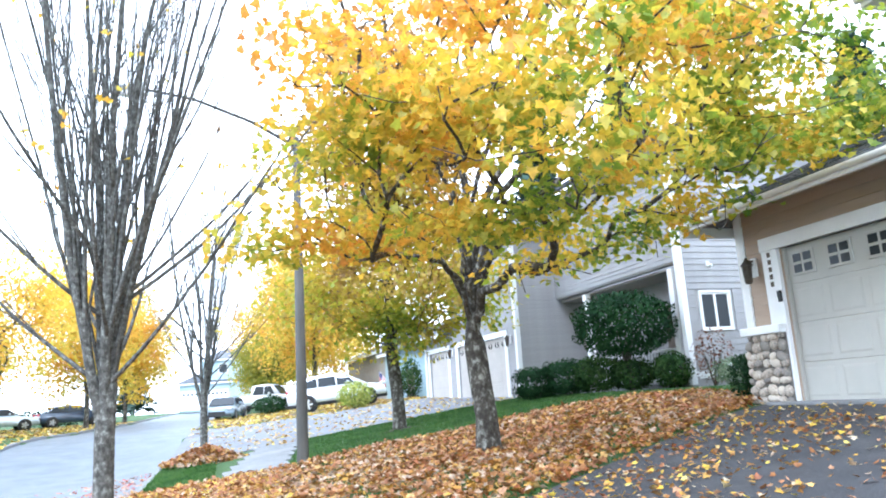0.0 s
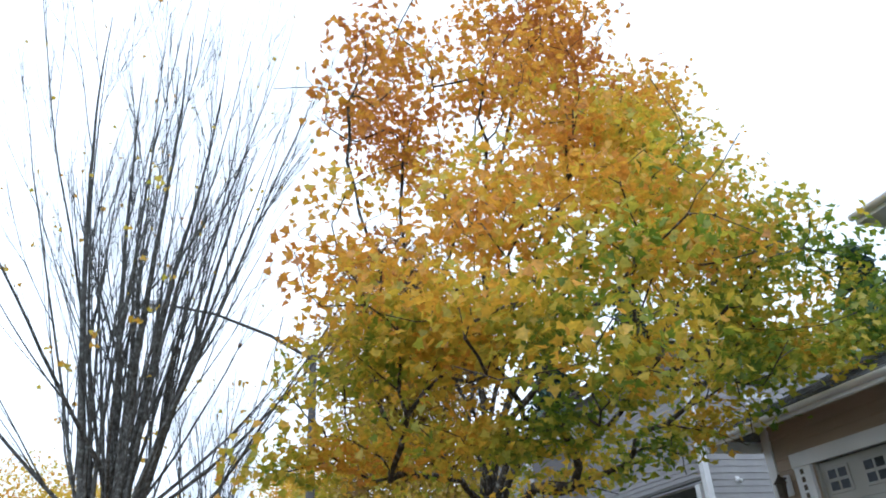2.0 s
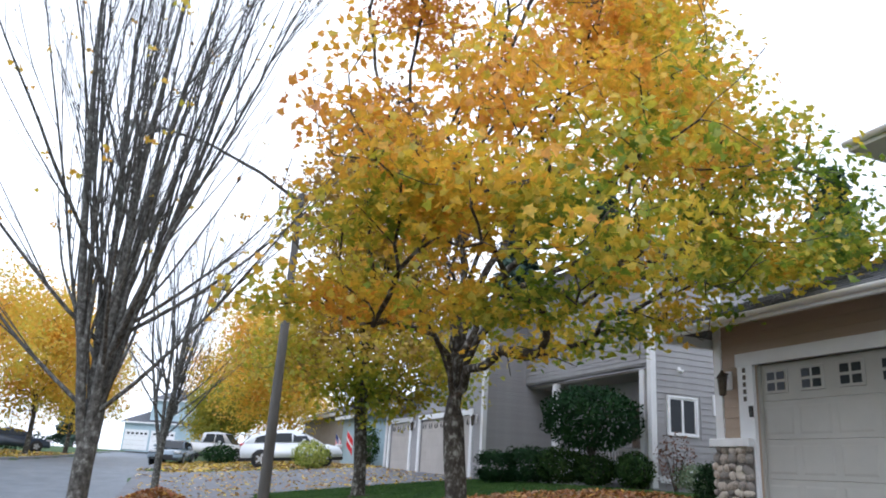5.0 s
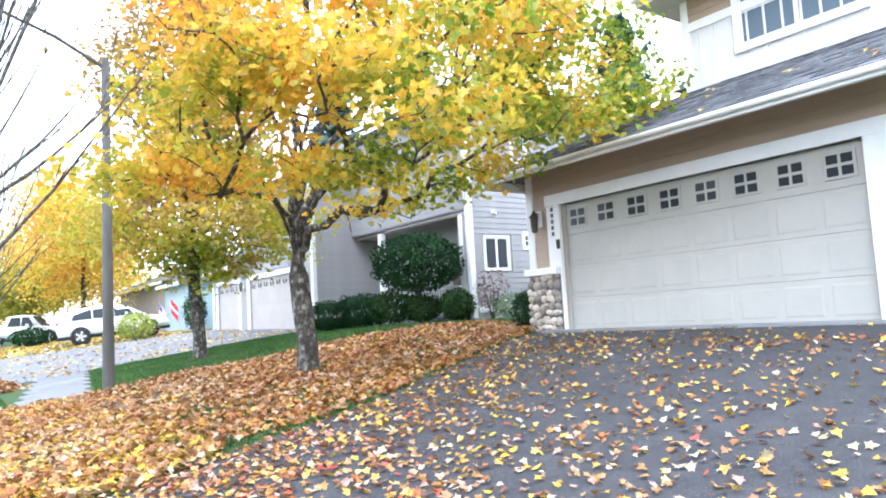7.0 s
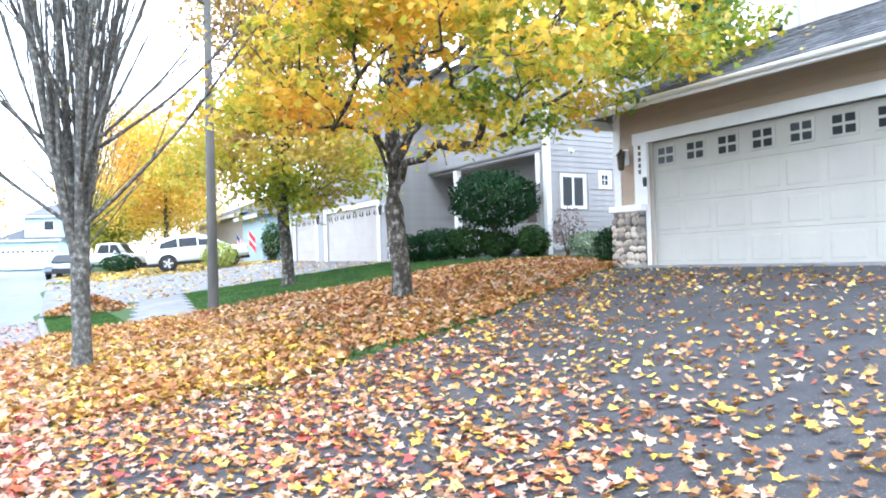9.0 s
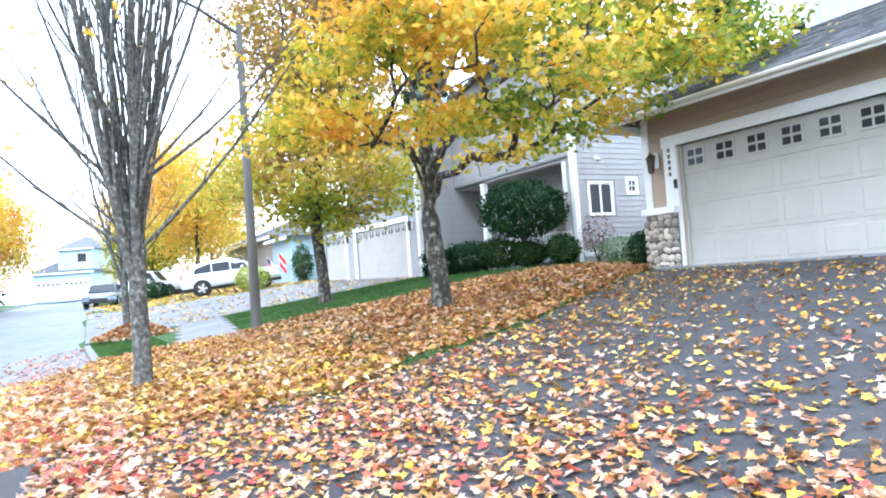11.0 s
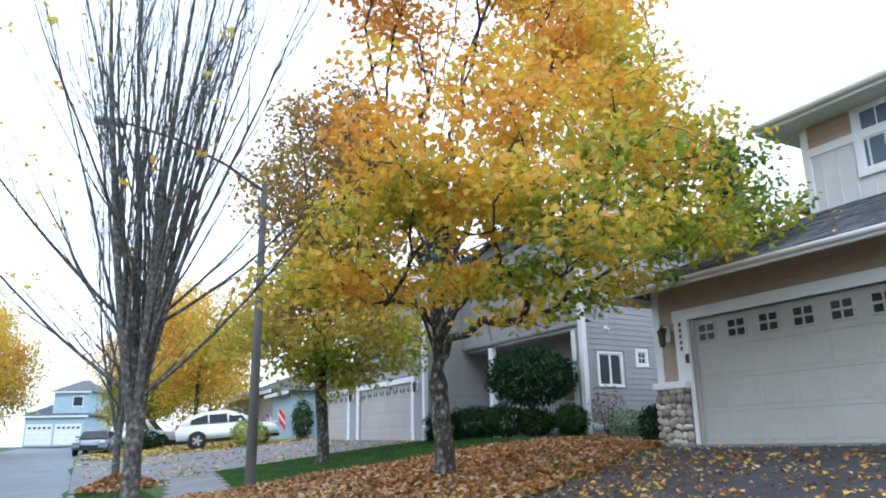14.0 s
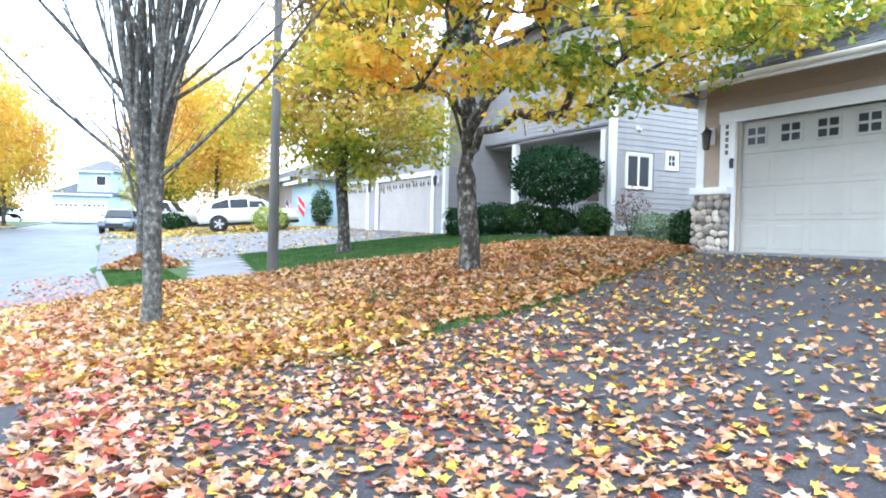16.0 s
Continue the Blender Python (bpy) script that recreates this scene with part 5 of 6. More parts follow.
def fir(base, h, r, seed):
    """A dark conifer: tiers of drooping boughs with needle sprays."""
    t = empty("fir_tree", base, "tall dark green fir behind the houses", "tree", "background firs")
    rnd = random.Random(seed)
    vs, fs = [], []
    tube(vs, fs, [Vector((0, 0, -0.3)), Vector((0.05, 0, h * 0.5)), Vector((0, 0, h))], [0.35, 0.2, 0.02], 7)
    C, S, N = [], [], []
    z = h * 0.14
    while z < h * 0.99:
        rr = r * (1 - z / h) ** 0.8 + 0.15
        for k in range(7):
            a = rnd.random() * 6.283
            L = rr * rnd.uniform(0.6, 1.1)
            p1 = Vector((math.cos(a) * L, math.sin(a) * L, z - L * 0.25))
            tube(vs, fs, [Vector((0, 0, z)), Vector((math.cos(a) * L * 0.5, math.sin(a) * L * 0.5, z - L * 0.02)), p1], [0.05, 0.03, 0.008], 3)
            for j in range(int(9 + 16 * L)):
                s = rnd.uniform(0.15, 1.05)
                C.append((math.cos(a) * L * s + rnd.gauss(0, 0.18), math.sin(a) * L * s + rnd.gauss(0, 0.18), z - L * 0.25 * s * s + rnd.gauss(0, 0.12)))
                S.append(rnd.uniform(0.35, 0.7))
                N.append((math.cos(a) * 0.5 + rnd.gauss(0, 0.5), math.sin(a) * 0.5 + rnd.gauss(0, 0.5), 0.7))
        z += 0.5
    part("trunk", mesh_of("trunk", vs, fs, M_BARK), t)
    part("needle_crown", leaves_mesh("needle_crown", C, S, N, M_NEEDLE, OVAL, OVAL_F, seed), t)


for i, (x, y, h, r) in enumerate(((9.5, 26.0, 15, 3.2), (13.9, 24.0, 17.5, 3.6), (17.0, 20.5, 15, 3.0), (17.2, 12.4, 13.6, 3.2), (20.5, 9.0, 13.4, 3.0), (-16.0, 105.0, 13, 3.4))):
    fir((x, y, 0), h, r, 50 + i)

# ---- hedges and shrubs ----


def shrub(name, at, radii, label, leafm, n, size, seed, stems=True, boxy=0.0, category="shrub"):
    s = empty(name, at, label, category)
    rg = np.random.default_rng(seed)
    d = rg.normal(size=(n, 3))
    d /= np.linalg.norm(d, axis=1, keepdims=True)
    if boxy:
        d = np.sign(d) * np.abs(d) ** (1 - boxy)
    q = rg.uniform(0.45, 1.0, (n, 1)) ** 0.5 * (1 + 0.1 * np.sin(d[:, :1] * 7 + d[:, 1:2] * 5 + seed))
    P = d * q * np.array(radii)
    P[:, 2] += radii[2]
    keep = P[:, 2] > 0.02
    part("foliage", leaves_mesh("foliage", P[keep], rg.uniform(0.7, 1.3, keep.sum()) * size, (d + rg.normal(size=d.shape) * 0.5)[keep], leafm, OVAL, OVAL_F, seed), s)
    vs, fs = [], []
    for k in range(6):
        a = k * 1.05
        tube(vs, fs, [Vector((0, 0, -0.15)), Vector((math.cos(a) * radii[0] * 0.35, math.sin(a) * radii[1] * 0.35, radii[2] * 0.8)), Vector((math.cos(a) * radii[0] * 0.7, math.sin(a) * radii[1] * 0.7, radii[2] * 1.35))], [0.02, 0.014, 0.005], 4)
    part("stems", mesh_of("stems", vs, fs, M_BARK), s)
    return s


def on_land(x, y, dz=0.0):
    return (x, y, lie(x, y) + dz)


shrub("clipped_hedge", on_land(2.1, 10.6), (0.62, 0.7, 0.5), "dark clipped hedge before the grey garage wall", M_HEDGE, 5200, 0.07, 61, boxy=0.4, category="hedge")
shrub("clipped_hedge", on_land(1.5, 11.4), (0.6, 0.6, 0.46), "dark clipped hedge at the garage corner", M_HEDGE, 4600, 0.07, 62, boxy=0.4, category="hedge")
shrub("dark_shrub", on_land(2.5, 9.5), (0.75, 0.75, 0.5), "dark reddish green shrub", M_SHRUB, 3600, 0.075, 63)
shrub("green_shrub", on_land(3.0, 8.7), (0.6, 0.6, 0.42), "loose green shrub among fallen leaves", M_SHRUB, 3200, 0.075, 64)
shrub("green_shrub", on_land(3.5, 7.7), (0.55, 0.5, 0.45), "loose green shrub before the porch", M_SHRUB, 3200, 0.075, 65)
shrub("russet_shrub", on_land(4.2, 7.0), (0.5, 0.5, 0.75), "thin russet shrub before the window", M_RUSSET, 420, 0.07, 66)
shrub("pale_shrub", on_land(4.4, 6.3), (0.7, 0.6, 0.34), "pale variegated shrub beside the wall", M_PALESHRUB, 1500, 0.075, 67)
shrub("pale_shrub", on_land(5.2, 5.6), (0.6, 0.5, 0.36), "pale variegated shrub by the house corner", M_PALESHRUB, 1200, 0.075, 68)
shrub("green_shrub", on_land(5.4, 6.6), (0.5, 0.5, 0.35), "low green shrub under the window", M_SHRUB, 1200, 0.07, 69)
shrub("clipped_hedge", (0.45, 1.4, 0.0), (0.36, 0.32, 0.38), "small clipped box bush at the stone pier", M_HEDGE, 2600, 0.05, 70, boxy=0.25, category="hedge")
shrub("lime_shrub", on_land(-0.9, 25.2), (0.85, 0.85, 0.62), "bright lime green shrub by the driveway", M_LIME, 1500, 0.12, 71)
shrub("round_hedge", on_land(-3.5, 37.5), (1.1, 0.9, 0.55), "rounded dark hedge by the pickup", M_HEDGE, 1300, 0.14, 72, category="hedge")
shrub("round_hedge", on_land(-16.5, 50.0), (3.5, 1.0, 0.7), "low hedge across the street", M_HEDGE, 1500, 0.18, 73, category="hedge")
shrub("green_shrub", on_land(2.4, 27.6), (0.6, 0.6, 1.0), "tall shrub between the houses", M_SHRUB, 1500, 0.12, 74)

# the round evergreen on a short trunk
rg = np.random.default_rng(80)
ev = empty("round_tree", on_land(2.85, 8.6), "small round-clipped dark evergreen tree", "tree")
vs, fs = [], []
for k in range(3):
    tube(vs, fs, [Vector((0.04 * k, 0, -0.1)), Vector((0.1 * (k - 1), 0.05 * k, 0.8)), Vector((0.4 * (k - 1), 0.2 * (k - 1), 1.7))], [0.05, 0.045, 0.02], 7)
part("trunk", mesh_of("trunk", vs, fs, M_BARK, True), ev)
d = rg.normal(size=(5200, 3))
d /= np.linalg.norm(d, axis=1, keepdims=True)
P = d * (rg.uniform(0.55, 1.0, (5200, 1)) ** 0.5) * np.array([1.42, 1.3, 0.86]) * (1 + 0.07 * np.sin(d[:, :1] * 9) * np.cos(d[:, 2:3] * 8))
P[:, 2] += 1.72
part("crown", leaves_mesh("crown", P, rg.uniform(0.08, 0.14, 5200), d + rg.normal(size=d.shape) * 0.6, M_HEDGE, OVAL, OVAL_F, 80), ev)

# bare soil round the trunks
for x, y, r in ((-3.8, 2.05, 0.62), (-2.95, 10.1, 0.55), (-8.75, 1.15, 0.3)):
    vs, fs = [], []
    for q in range(4):
        for k in range(18):
            a = 6.283 * k / 18
            rr = r * q / 3 * (1 + 0.15 * math.sin(3 * a + x))
            px, py = x + rr * math.cos(a), y + rr * math.sin(a)
            vs.append((px, py, lie(px, py) + 0.075 - 0.022 * q))
    for q in range(3):
        for k in range(18):
            k2 = (k + 1) % 18
            fs.append((q * 18 + k, q * 18 + k2, q * 18 + 18 + k2, q * 18 + 18 + k))
    tagged(part("soil_ring", mesh_of("soil_ring", vs, fs, M_EARTH, True)), "ring of bare dark soil round a trunk", "soil", "", "structure")

# ---- street furniture ----
PB = Vector((-5.85, 6.4, -0.7))
lampost = empty("street_lamp", PB, "grey tapered street lamp pole with a long arm", "street lamp")
vs, fs = [], []
tube(vs, fs, [Vector((0, 0, -0.1)), Vector((0, 0, 1.2)), Vector((0, 0, 6.5))], [0.115, 0.105, 0.07], 12)
part("pole", mesh_of("pole", vs, fs, M_POLE, True), lampost)
vs, fs = [], []
tube(vs, fs, [Vector((0, 0, 6.3)), Vector((-0.9, -0.1, 6.75)), Vector((-2.0, -0.1, 7.15)), Vector((-3.0, -0.1, 7.3))], [0.04, 0.035, 0.03, 0.028], 8)
part("arm", mesh_of("arm", vs, fs, M_POLE, True), lampost)
bm = bmesh.new()
bm_box(bm, (-3.55, -0.24, 7.2), (-2.95, 0.04, 7.36), 0.04)
for v in bm.verts:
    if v.co.x < -3.4 and v.co.z > 7.3:
        v.co.z -= 0.06
head = part("head", from_bm("head", bm, M_METAL), lampost)
vs, fs = lathe([(0.1, -0.06), (0.12, 0.0)], 12)
part("lens", mesh_of("lens", vs, fs, M_WHITE, True), head, (-3.25, -0.1, 7.19))

# storm drain in the gutter
dr = empty("storm_drain", (-9.25, 5.6, lie(-9.25, 5.6) - 0.08), "dark iron storm drain grate in the gutter", "drain")
part("frame", box_me("frame", (-0.25, -0.4, -0.05), (0.25, 0.4, 0.012), M_CONC, 0.006), dr)
GB = box_me("bar", (-0.2, -0.018, 0.012), (0.2, 0.018, 0.026), M_BLACK, 0.003)
for k in range(9):
    part("bar", GB, dr, (0, -0.32 + 0.08 * k, 0))


def flag(name, at, yaw, label, stripes):
    """A small house flag hanging from a slanted staff."""
    f = empty(name, pose(*at, 0, 0, yaw) @ Matrix.Scale(0.65, 4), label, "flag")
    vs, fs = [], []
    tube(vs, fs, [Vector((0, 0, 0)), Vector((-0.75, 0, 0.95))], [0.015, 0.012], 6)
    part("staff", mesh_of("staff", vs, fs, M_FWHITE, True), f)

    def cloth(u0, u1, v0, v1, m, lift=0.0):
        vs, fs = [], []
        n = 7
        for i in range(n + 1):
            for j in range(n + 1):
                u, v = u0 + (u1 - u0) * i / n, v0 + (v1 - v0) * j / n
                # cloth sags from the staff: u along the staff, v down the fly
                p = Vector((-0.75 + 0.55 * u, 0.05 * math.sin(7 * u + 3 * v) * v + lift, 0.95 - 0.7 * u - 1.15 * v - 0.12 * u * v))
                vs += [p, p + Vector((0, 0.004, 0))]
        for i in range(n):
            for j in range(n):
                a = 2 * (i * (n + 1) + j)
                b = a + 2 * (n + 1)
                fs += [(a, a + 2, b + 2, b), (a + 1, b + 1, b + 3, a + 3)]
        return mesh_of("cloth", vs, fs, m, True)
    if stripes:
        for k in range(13):
            part("stripe", cloth(k / 13, (k + 1) / 13, 0.0, 1.0, M_FRED if k % 2 == 0 else M_FWHITE), f)
        part("canton", cloth(0.0, 7 / 13, 0.0, 0.42, M_FBLUE, -0.012), f, label="navy canton")
        bm = bmesh.new()
        for i in range(5):
            for j in range(4):
                u, v = 0.06 + i * 0.1, 0.05 + j * 0.095
                p = Vector((-0.75 + 0.55 * u, 0.05 * math.sin(7 * u + 3 * v) * v - 0.02, 0.95 - 0.7 * u - 1.15 * v - 0.12 * u * v))
                bm_box(bm, p - Vector((0.012, 0.002, 0.012)), p + Vector((0.012, 0.002, 0.012)))
        part("stars", from_bm("stars", bm, M_FWHITE), f)
    else:
        part("field", cloth(0, 1, 0, 1, M_FRED), f)
        part("band", cloth(0.0, 1.0, 0.42, 0.6, M_FWHITE, -0.012), f, label="white band")
    return f


flag("striped_flag", (2.55, 32.9, 1.5), -35, "striped red and white flag with a navy canton", True)
flag("red_flag", (2.55, 30.5, 1.6), -35, "red flag with a pale band on a house front", False)
gl = empty("globe_lamp", (2.5, 31.6, 1.9), "round white wall lamp by the flags", "lamp")
bm = bmesh.new()
bmesh.ops.create_uvsphere(bm, u_segments=14, v_segments=10, radius=0.16)
part("globe", from_bm("globe", bm, M_FWHITE, True), gl)
part("bracket", box_me("bracket", (0, -0.03, -0.03), (0.2, 0.03, 0.03), M_BLACK), gl)

# ---- vehicles ----


def wheel(parent, x, y, r, side):
    w = part("wheel", None, parent, pose(x, y, r, 90, 0, 0))
    vs, fs = lathe([(r * 0.62, -0.11), (r * 0.95, -0.11), (r, -0.07), (r, 0.07), (r * 0.95, 0.11), (r * 0.62, 0.11)], 22)
    part("tyre", mesh_of("tyre", vs, fs, M_TYRE, True), w)
    bm = bmesh.new()
    vs, fs = lathe([(r * 0.64, -0.114), (r * 0.64, 0.114)], 22)
    part("rim", mesh_of("rim", vs, fs, M_BRONZE, False), w)
    for k in range(5):
        a = 6.283 * k / 5
        vs = bm_box(bm, (0.02, -0.04, -0.128 if side < 0 else 0.114), (r * 0.63, 0.04, -0.114 if side < 0 else 0.128))
        bmesh.ops.rotate(bm, verts=vs, cent=(0, 0, 0), matrix=Matrix.Rotation(a, 3, "Z"))
    part("spokes", from_bm("spokes", bm, M_RIM), w)


def car(name, m, label, paint, lower, roof, width, wheels, r, glass_z, tail, bed=None):
    """A parked car, nose along +x. lower: side outline (x, z) of the body; roof: outline of the glasshouse."""
    c = empty(name, m, label, "car")

    def shell(outline, w_bot, w_top, z_lo, z_hi, material, nm, label_=""):
        bm = bmesh.new()
        L, R = [], []
        for x, z in outline:
            t = max(0.0, min(1.0, (z - z_lo) / (z_hi - z_lo)))
            hw = (w_bot + (w_top - w_bot) * t * t) / 2
            L.append(bm.verts.new((x, hw, z)))
            R.append(bm.verts.new((x, -hw, z)))
        n = len(outline)
        bm.faces.new(L)
        bm.faces.new(R[::-1])
        for i in range(n):
            bm.faces.new((L[i], R[i], R[(i + 1) % n], L[(i + 1) % n]))
        bmesh.ops.recalc_face_normals(bm, faces=bm.faces)
        es = [e for e in bm.edges if abs(e.verts[0].co.y + e.verts[1].co.y) > 0.1]
        bmesh.ops.bevel(bm, geom=es, offset=0.05, segments=3, affect="EDGES")
        return part(nm, from_bm(nm, bm, material, True), c, None, label_)
    zs = [z for _, z in lower]
    body = shell(lower, width, width * 0.93, min(zs), max(zs), paint, "body")
    rz = [z for _, z in roof]
    cab = shell(roof, width * 0.9, width * 0.7, min(rz), max(rz), paint, "cabin")
    # side glass and screens, set just proud of the cabin
    x0, x1 = glass_z[0]
    zl, zh = glass_z[1]
    for sgn in (-1, 1):
        nseg = glass_z[2]
        for k in range(nseg):
            a, b = x0 + (x1 - x0) * k / nseg + 0.03, x0 + (x1 - x0) * (k + 1) / nseg - 0.03
            sa = 0.16 if k == 0 else 0.0
            sb = 0.3 if k == nseg - 1 else 0.0
            hb, ht = width * 0.9 / 2 + 0.004, width * 0.745 / 2 + 0.012
            vs = [(a, sgn * hb, zl), (b, sgn * hb, zl), (b - sb, sgn * ht, zh), (a + sa, sgn * ht, zh)]
            vs += [(x, y - sgn * 0.03, z) for x, y, z in vs]
            part("side_window", mesh_of("side_window", vs, [(0, 1, 2, 3), (7, 6, 5, 4), (0, 4, 5, 1), (1, 5, 6, 2), (2, 6, 7, 3), (3, 7, 4, 0)], M_GLASS), c)
    for xa, za, xb, zb in glass_z[3]:
        hw0, hw1 = width * 0.8 / 2, width * 0.64 / 2
        nx = 0.03 if xa > 0 else -0.03
        vs = [(xa + nx, -hw0, za), (xa + nx, hw0, za), (xb + nx, hw1, zb), (xb + nx, -hw1, zb)]
        vs += [(x - nx * 1.6, y, z - 0.02) for x, y, z in vs]
        part("windscreen", mesh_of("windscreen", vs, [(0, 1, 2, 3), (7, 6, 5, 4), (0, 4, 5, 1), (1, 5, 6, 2), (2, 6, 7, 3), (3, 7, 4, 0)], M_GLASS), c)
    for wx in wheels:
        for sgn in (-1, 1):
            vs, fs = lathe([(r * 1.18, -0.02), (r * 1.18, 0.02)], 20)
            part("wheel_arch", mesh_of("wheel_arch", vs, fs, M_BLACK), c, pose(wx, sgn * width * 0.488, r, 90, 0, 0))
            wheel(c, wx, sgn * (width / 2 - 0.08), r, -1 if sgn > 0 else 1)
    front, rear = max(x for x, _ in lower), min(x for x, _ in lower)
    for sgn in (-1, 1):
        part("headlight", box_me("headlight", (front - 0.28, sgn * width * 0.37 - 0.16, tail - 0.12), (front - 0.01, sgn * width * 0.37 + 0.16, tail + 0.03), M_RIM, 0.03), c)
        part("tail_light", box_me("tail_light", (rear - 0.005, sgn * width * 0.38 - 0.13, tail), (rear + 0.22, sgn * width * 0.38 + 0.14, tail + 0.14), M_RED, 0.03), c)
        part("mirror", box_me("mirror", (glass_z[0][1] - 0.42, sgn * (width / 2 + 0.08) - 0.09, zl), (glass_z[0][1] - 0.28, sgn * (width / 2 + 0.08) + 0.09, zl + 0.13), paint, 0.03), c)
    part("grille", box_me("grille", (front - 0.02, -width * 0.27, 0.32), (front + 0.012, width * 0.27, 0.58), M_BLACK, 0.01), c)
    part("number_plate", box_me("number_plate", (rear - 0.03, -0.26, tail - 0.12), (rear, 0.26, tail), M_FWHITE, 0.004), c)
    part("bumper", box_me("bumper", (rear - 0.04, -width * 0.44, 0.28), (front + 0.02, width * 0.44, 0.42), M_BLACK, 0.03), c)
    if bed:
        part("bed_floor", box_me("bed_floor", bed[0], bed[1], M_BLACK, 0), c)
    return c


SUV_LOW = [(-2.3, 0.42), (-2.35, 0.75), (-2.25, 1.08), (-0.9, 1.1), (0.9, 1.05), (1.7, 0.98), (2.2, 0.85), (2.35, 0.6), (2.3, 0.42)]
SUV_ROOF = [(-2.25, 1.0), (-2.12, 1.22), (-1.75, 1.48), (-1.2, 1.63), (-0.5, 1.69), (0.1, 1.66), (0.6, 1.5), (1.45, 1.03)]
car("suv", pose(-1.2, 27.9, lie(-1.2, 27.9) + 0.02, 0, -4.5, -10), "white sport utility car parked on a driveway", M_CARW, SUV_LOW, SUV_ROOF, 1.92, (-1.4, 1.45), 0.37, ((-1.75, 0.9), (1.1, 1.52), 3, ((1.32, 1.06, 0.5, 1.57), (-2.24, 1.1, -1.88, 1.46))), 0.95)
SED_LOW = [(-2.2, 0.3), (-2.25, 0.7), (-2.1, 0.95), (-1.3, 0.98), (0.8, 0.95), (1.6, 0.85), (2.15, 0.7), (2.25, 0.5), (2.2, 0.3)]
SED_ROOF = [(-1.75, 0.92), (-1.0, 1.36), (-0.3, 1.45), (0.25, 1.4), (1.1, 0.92)]
car("sedan", pose(-6.0, 39.2, lie(-6.0, 39.2) - 0.08, 0, 0, -105), "blue-grey sedan parked at the kerb, facing down the street", M_CARG, SED_LOW, SED_ROOF, 1.8, (-1.35, 1.38), 0.33, ((-1.5, 0.85), (0.98, 1.34), 2, ((1.16, 0.95, 0.36, 1.38), (-1.76, 0.96, -1.08, 1.33))), 0.78)
PU_LOW = [(-2.8, 0.5), (-2.85, 1.1), (-0.6, 1.12), (1.0, 1.14), (2.5, 1.05), (2.75, 0.8), (2.7, 0.5)]
PU_ROOF = [(-0.75, 1.05), (-0.6, 1.75), (0.3, 1.85), (0.75, 1.8), (1.35, 1.1)]
car("pickup", pose(-3.3, 43.5, lie(-3.3, 43.5), 0, 0, -25), "white pickup truck parked beyond the hedge", M_CARW, PU_LOW, PU_ROOF, 1.95, (-1.8, 1.85), 0.4, ((-0.55, 1.0), (1.16, 1.7), 2, ((1.4, 1.14, 0.82, 1.76),)), 0.95, ((-2.6, -0.8, 1.0), (-0.8, 0.8, 1.125)))
car("sedan", pose(-19.5, 45.5, lie(-19.5, 45.5) + 0.0, 0, 0, 20), "pale silver car parked across the street", M_CARS, SED_LOW, SED_ROOF, 1.8, (-1.35, 1.38), 0.33, ((-1.5, 0.85), (0.98, 1.34), 2, ((1.16, 0.95, 0.36, 1.38), (-1.76, 0.96, -1.08, 1.33))), 0.78)
car("sedan", pose(-15.8, 49.0, lie(-15.8, 49.0) + 0.0, 0, 0, 20), "dark car parked across the street", M_CARD, SED_LOW, SED_ROOF, 1.8, (-1.35, 1.38), 0.33, ((-1.5, 0.85), (0.98, 1.34), 2, ((1.16, 0.95, 0.36, 1.38), (-1.76, 0.96, -1.08, 1.33))), 0.78)

# ---- grass and fallen leaves ----
rng = np.random.default_rng(90)


def scatter(name, n, area, dens, size, material, label, seed, lift=0.02, tilt=0.35, kindlabel="leaves", heap=0.0):
    """Leaves lying on the ground inside area, kept where dens(x, y) allows."""
    rg = np.random.default_rng(seed)
    C, N = [], []
    tries = 0
    while len(C) < n and tries < n * 30:
        tries += 1
        x, y = rg.uniform(area[0], area[1]), rg.uniform(area[2], area[3])
        k = dens(x, y) * (0.2 + 1.9 * max(0.0, noise.noise(Vector((x * 1.1, y * 1.1, seed))) * 0.5 + noise.noise(Vector((x * 3.1, y * 3.1, seed))) * 0.35 + 0.4))
        if rg.random() < k:
            C.append((x, y, lie(x, y) + (0.0 if x > lerp_line(KERB_R, y) else -0.1) + lift + rg.random() * heap))
            N.append((rg.normal() * tilt, rg.normal() * tilt, 1.0))
    S = (0.45 + 0.8 * rg.random(len(C)) ** 0.8) * size
    ob = part(name, leaves_mesh(name, C, S, N, material, seed=seed, curls=(0.0, 1.5)))
    return tagged(ob, label, kindlabel, "", "stuff")


def on_drive(x, y):
    s0, s1 = drive_sides(x)
    return lerp_line(KERB_R, y) - 0.05 < x < 0 and s0 < y < s1


def bed_density(x, y):
    """The carpet on the verge and lawn, thinning to clean grass to the north."""
    if on_drive(x, y):
        return 0.0
    edge = 6.2
    k = 1.0 - smooth01(edge - 0.5, edge + 0.7, y + 0.25 * math.sin(x * 1.7))
    if x > -7.2:
        # ragged border with the asphalt, grass showing through
        k *= smooth01(-0.2, 0.3, y - drive_sides(x)[1] + 0.6 * noise.noise(Vector((x * 1.3, y * 1.3, 4.0))))
    return k


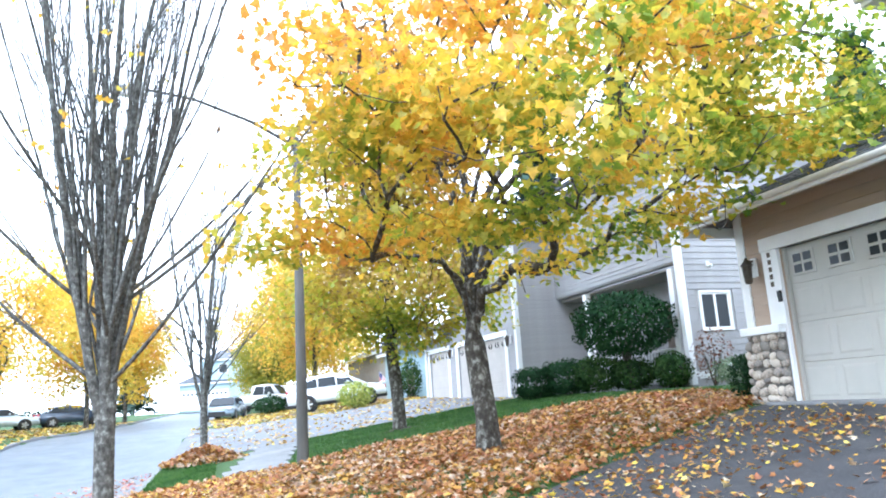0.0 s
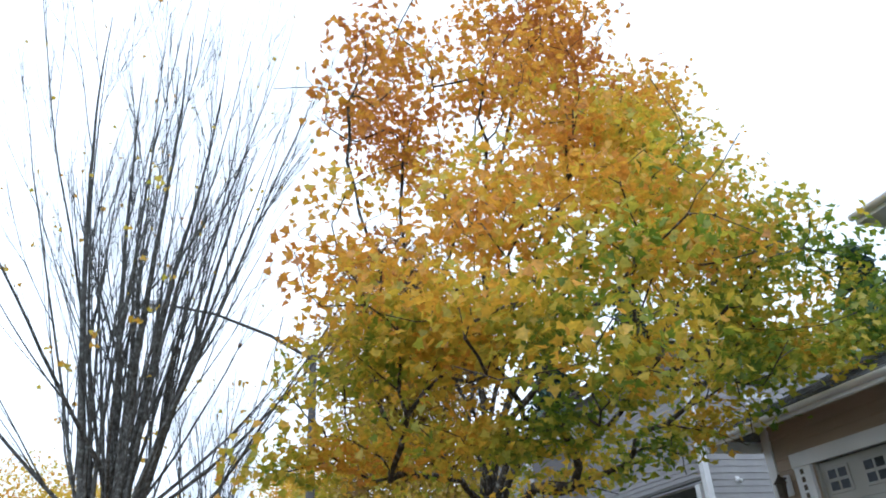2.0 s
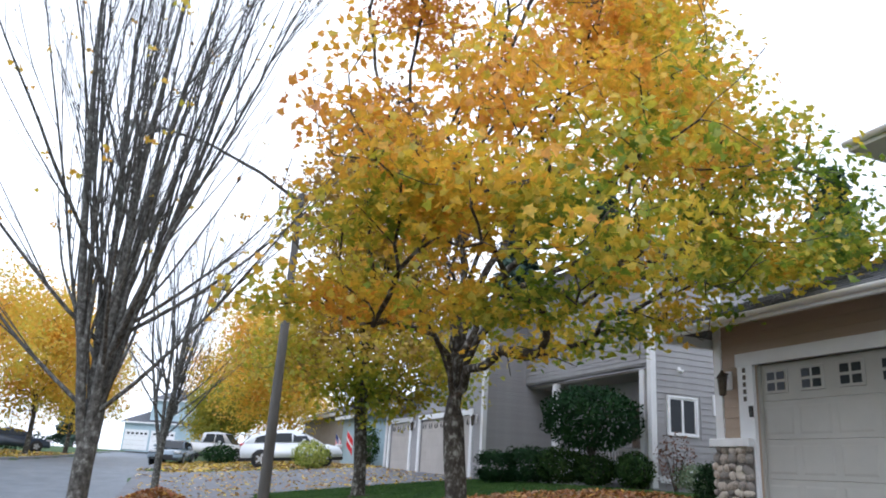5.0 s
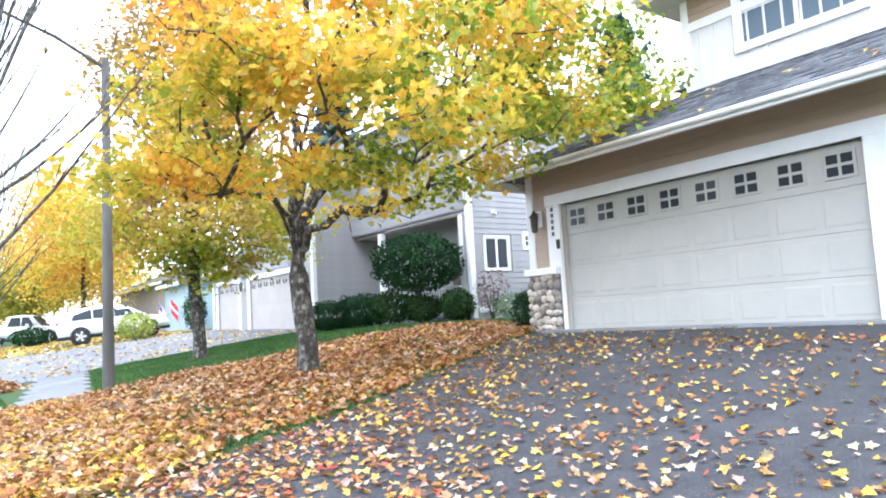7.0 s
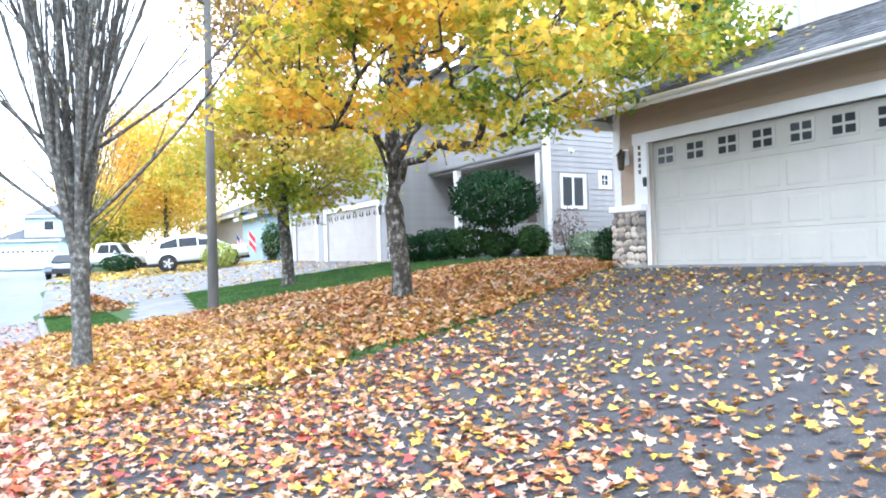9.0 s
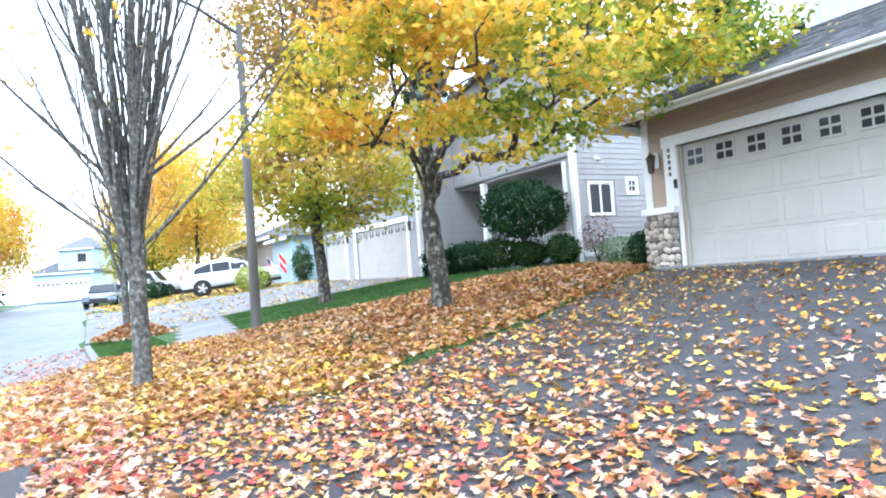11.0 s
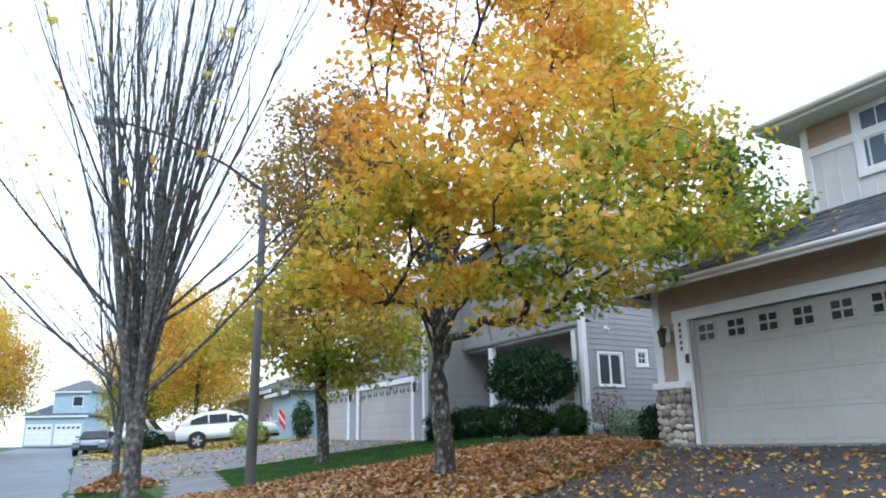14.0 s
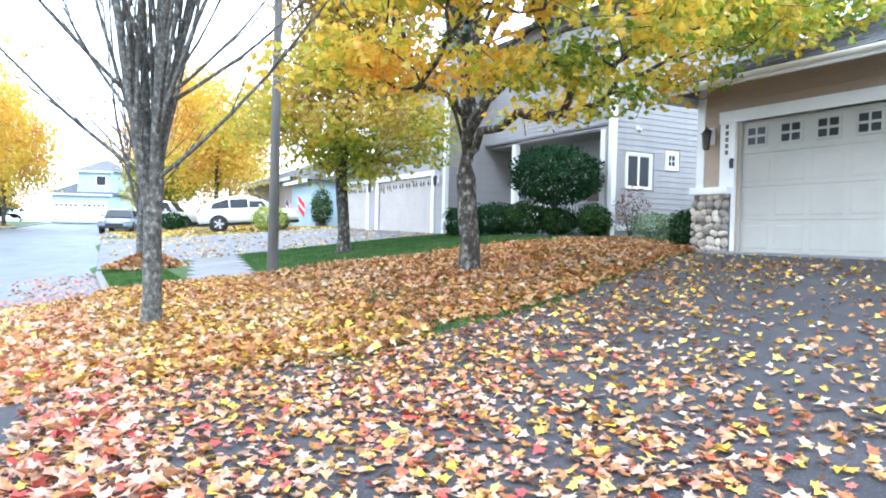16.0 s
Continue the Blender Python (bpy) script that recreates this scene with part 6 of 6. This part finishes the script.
scatter("leaf_carpet", 26000, (-9.8, 1.4, -3.0, 7.4), bed_density, 0.088, M_LITTER, "thick carpet of brown and orange maple leaves on the lawn", 91, 0.03, 0.55, heap=0.07)
scatter("leaf_carpet_verge", 10000, (-10.8, -6.6, -3.0, 6.2), lambda x, y: 0.0 if on_drive(x, y) else 1.0, 0.085, M_LITTERY, "bright yellow and orange leaves along the kerb", 92, 0.035, 0.5, heap=0.05)


def drive_density(x, y):
    if not on_drive(x, y):
        return 0.0
    k = 0.3 + 0.7 * smooth01(3.0, 9.0, -x)
    return k * (0.55 + 0.45 * smooth01(-6.0, -1.0, y) if x > -7 else 1.0)


scatter("driveway_leaves", 4200, (-10.4, -0.3, -10.5, 0.5), drive_density, 0.066, M_LITTERY, "yellow and tan leaves scattered on dark asphalt", 93, 0.042, 0.38)
scatter("driveway_leaves_pink", 5600, (-10.4, -3.8, -10.5, 0.5), lambda x, y: drive_density(x, y) * smooth01(3.8, 8.0, -x), 0.064, M_LITTERP, "pink, red and pale leaves scattered on dark asphalt", 94, 0.042, 0.38)
scatter("driveway_leaves_brown", 6200, (-10.3, -1.0, -10.5, 0.5), drive_density, 0.062, M_LITTER, "brown leaves scattered on dark asphalt", 95, 0.04, 0.5)
scatter("kerb_leaves", 2600, (-10.9, -9.3, -5.0, 5.0), lambda x, y: 1.0, 0.095, M_LITTERP, "pink and orange leaves heaped over the kerb", 88, 0.05, 0.45, heap=0.06)
scatter("road_leaves", 7000, (-13.5, -7.8, -8, 14), lambda x, y: 1.0 * smooth01(3.4, 0.1, lerp_line(KERB_R, y) - x) * (1 - 0.85 * smooth01(5, 9, y)) if x < lerp_line(KERB_R, y) else 0.0, 0.092, M_LITTERP, "pink and orange leaves along the gutter of the street", 96, 0.03, 0.3)
rg = np.random.default_rng(120)
rc, rn = [], []
for _ in range(14):
    x, y = rg.uniform(-0.85, 1.2), rg.uniform(-6.5, 0.2)
    rc.append((x, y, 2.68 + (x + 0.9) * 0.45 + 0.04))
    rn.append((-0.47, 0.0, 0.88))
tagged(part("roof_leaves", leaves_mesh("roof_leaves", rc, rg.uniform(0.08, 0.12, 14), rn, M_LITTERY, seed=120)), "few leaves caught on the garage shingles", "leaves", "", "stuff")
scatter("far_leaves", 1500, (-8, 2.2, 13.5, 27), lambda x, y: 0.5, 0.12, M_LITTERY, "yellow leaves sprinkled over the far driveways", 97, 0.045, 0.3)
scatter("far_lawn_leaves", 3500, (-7, 2.6, 24.8, 42), lambda x, y: 0.8, 0.16, M_LITTERY, "yellow leaves covering the far lawns", 98, 0.04, 0.4)
scatter("across_leaves", 2500, (-22, -11, 20, 50), lambda x, y: 0.8 if x < lerp_line(KERB_L, y) else 0.0, 0.18, M_LITTERY, "orange leaves under the trees across the street", 99, 0.12, 0.4)
rg = np.random.default_rng(101)
pc = []
for _ in range(1300):
    a, q = rg.random() * 6.283, rg.random() ** 0.6
    pc.append((math.cos(a) * q * 1.15, math.sin(a) * q * 0.8, max(0.02, 0.42 * (1 - q) + rg.normal() * 0.03)))
pile = part("leaf_pile", leaves_mesh("leaf_pile", pc, rg.uniform(0.09, 0.13, 1300), rg.normal(size=(1300, 3)) * 0.5 + np.array([0, 0, 0.8]), M_LITTER, seed=101), None, on_land(-7.5, 12.2, 0.02))
tagged(pile, "raked heap of brown leaves beside the bare tree", "leaf pile", "", "stuff")


def grass(name, n, area, dens, label, seed):
    rg = np.random.default_rng(seed)
    C, N = [], []
    while len(C) < n:
        x, y = rg.uniform(area[0], area[1]), rg.uniform(area[2], area[3])
        if dens(x, y):
            C.append((x, y, lie(x, y) + 0.03))
            N.append((rg.normal(), rg.normal(), 0.25))
    ob = part(name, leaves_mesh(name, C, rg.uniform(0.06, 0.11, n), N, M_GRASS, OVAL * np.array([0.25, 1, 1]), OVAL_F, seed))
    return tagged(ob, label, "grass", "", "stuff")


grass("lawn_grass", 34000, (-6.5, 2.2, 2.5, 13.9), lambda x, y: x > -6.2 + 0.17 * (y - 6.0), "short green lawn grass", 110)
grass("verge_grass", 9000, (-9.6, -6.5, 4.5, 13.8), lambda x, y: lerp_line(KERB_R, y) + 0.15 < x < lerp_line(KERB_R, y) + 1.5, "green grass strip beside the kerb", 111)
grass("drive_edge_grass", 2600, (-7.2, -1.0, -2.8, 1.4), lambda x, y: not on_drive(x, y), "grass edge showing beside the asphalt", 112)
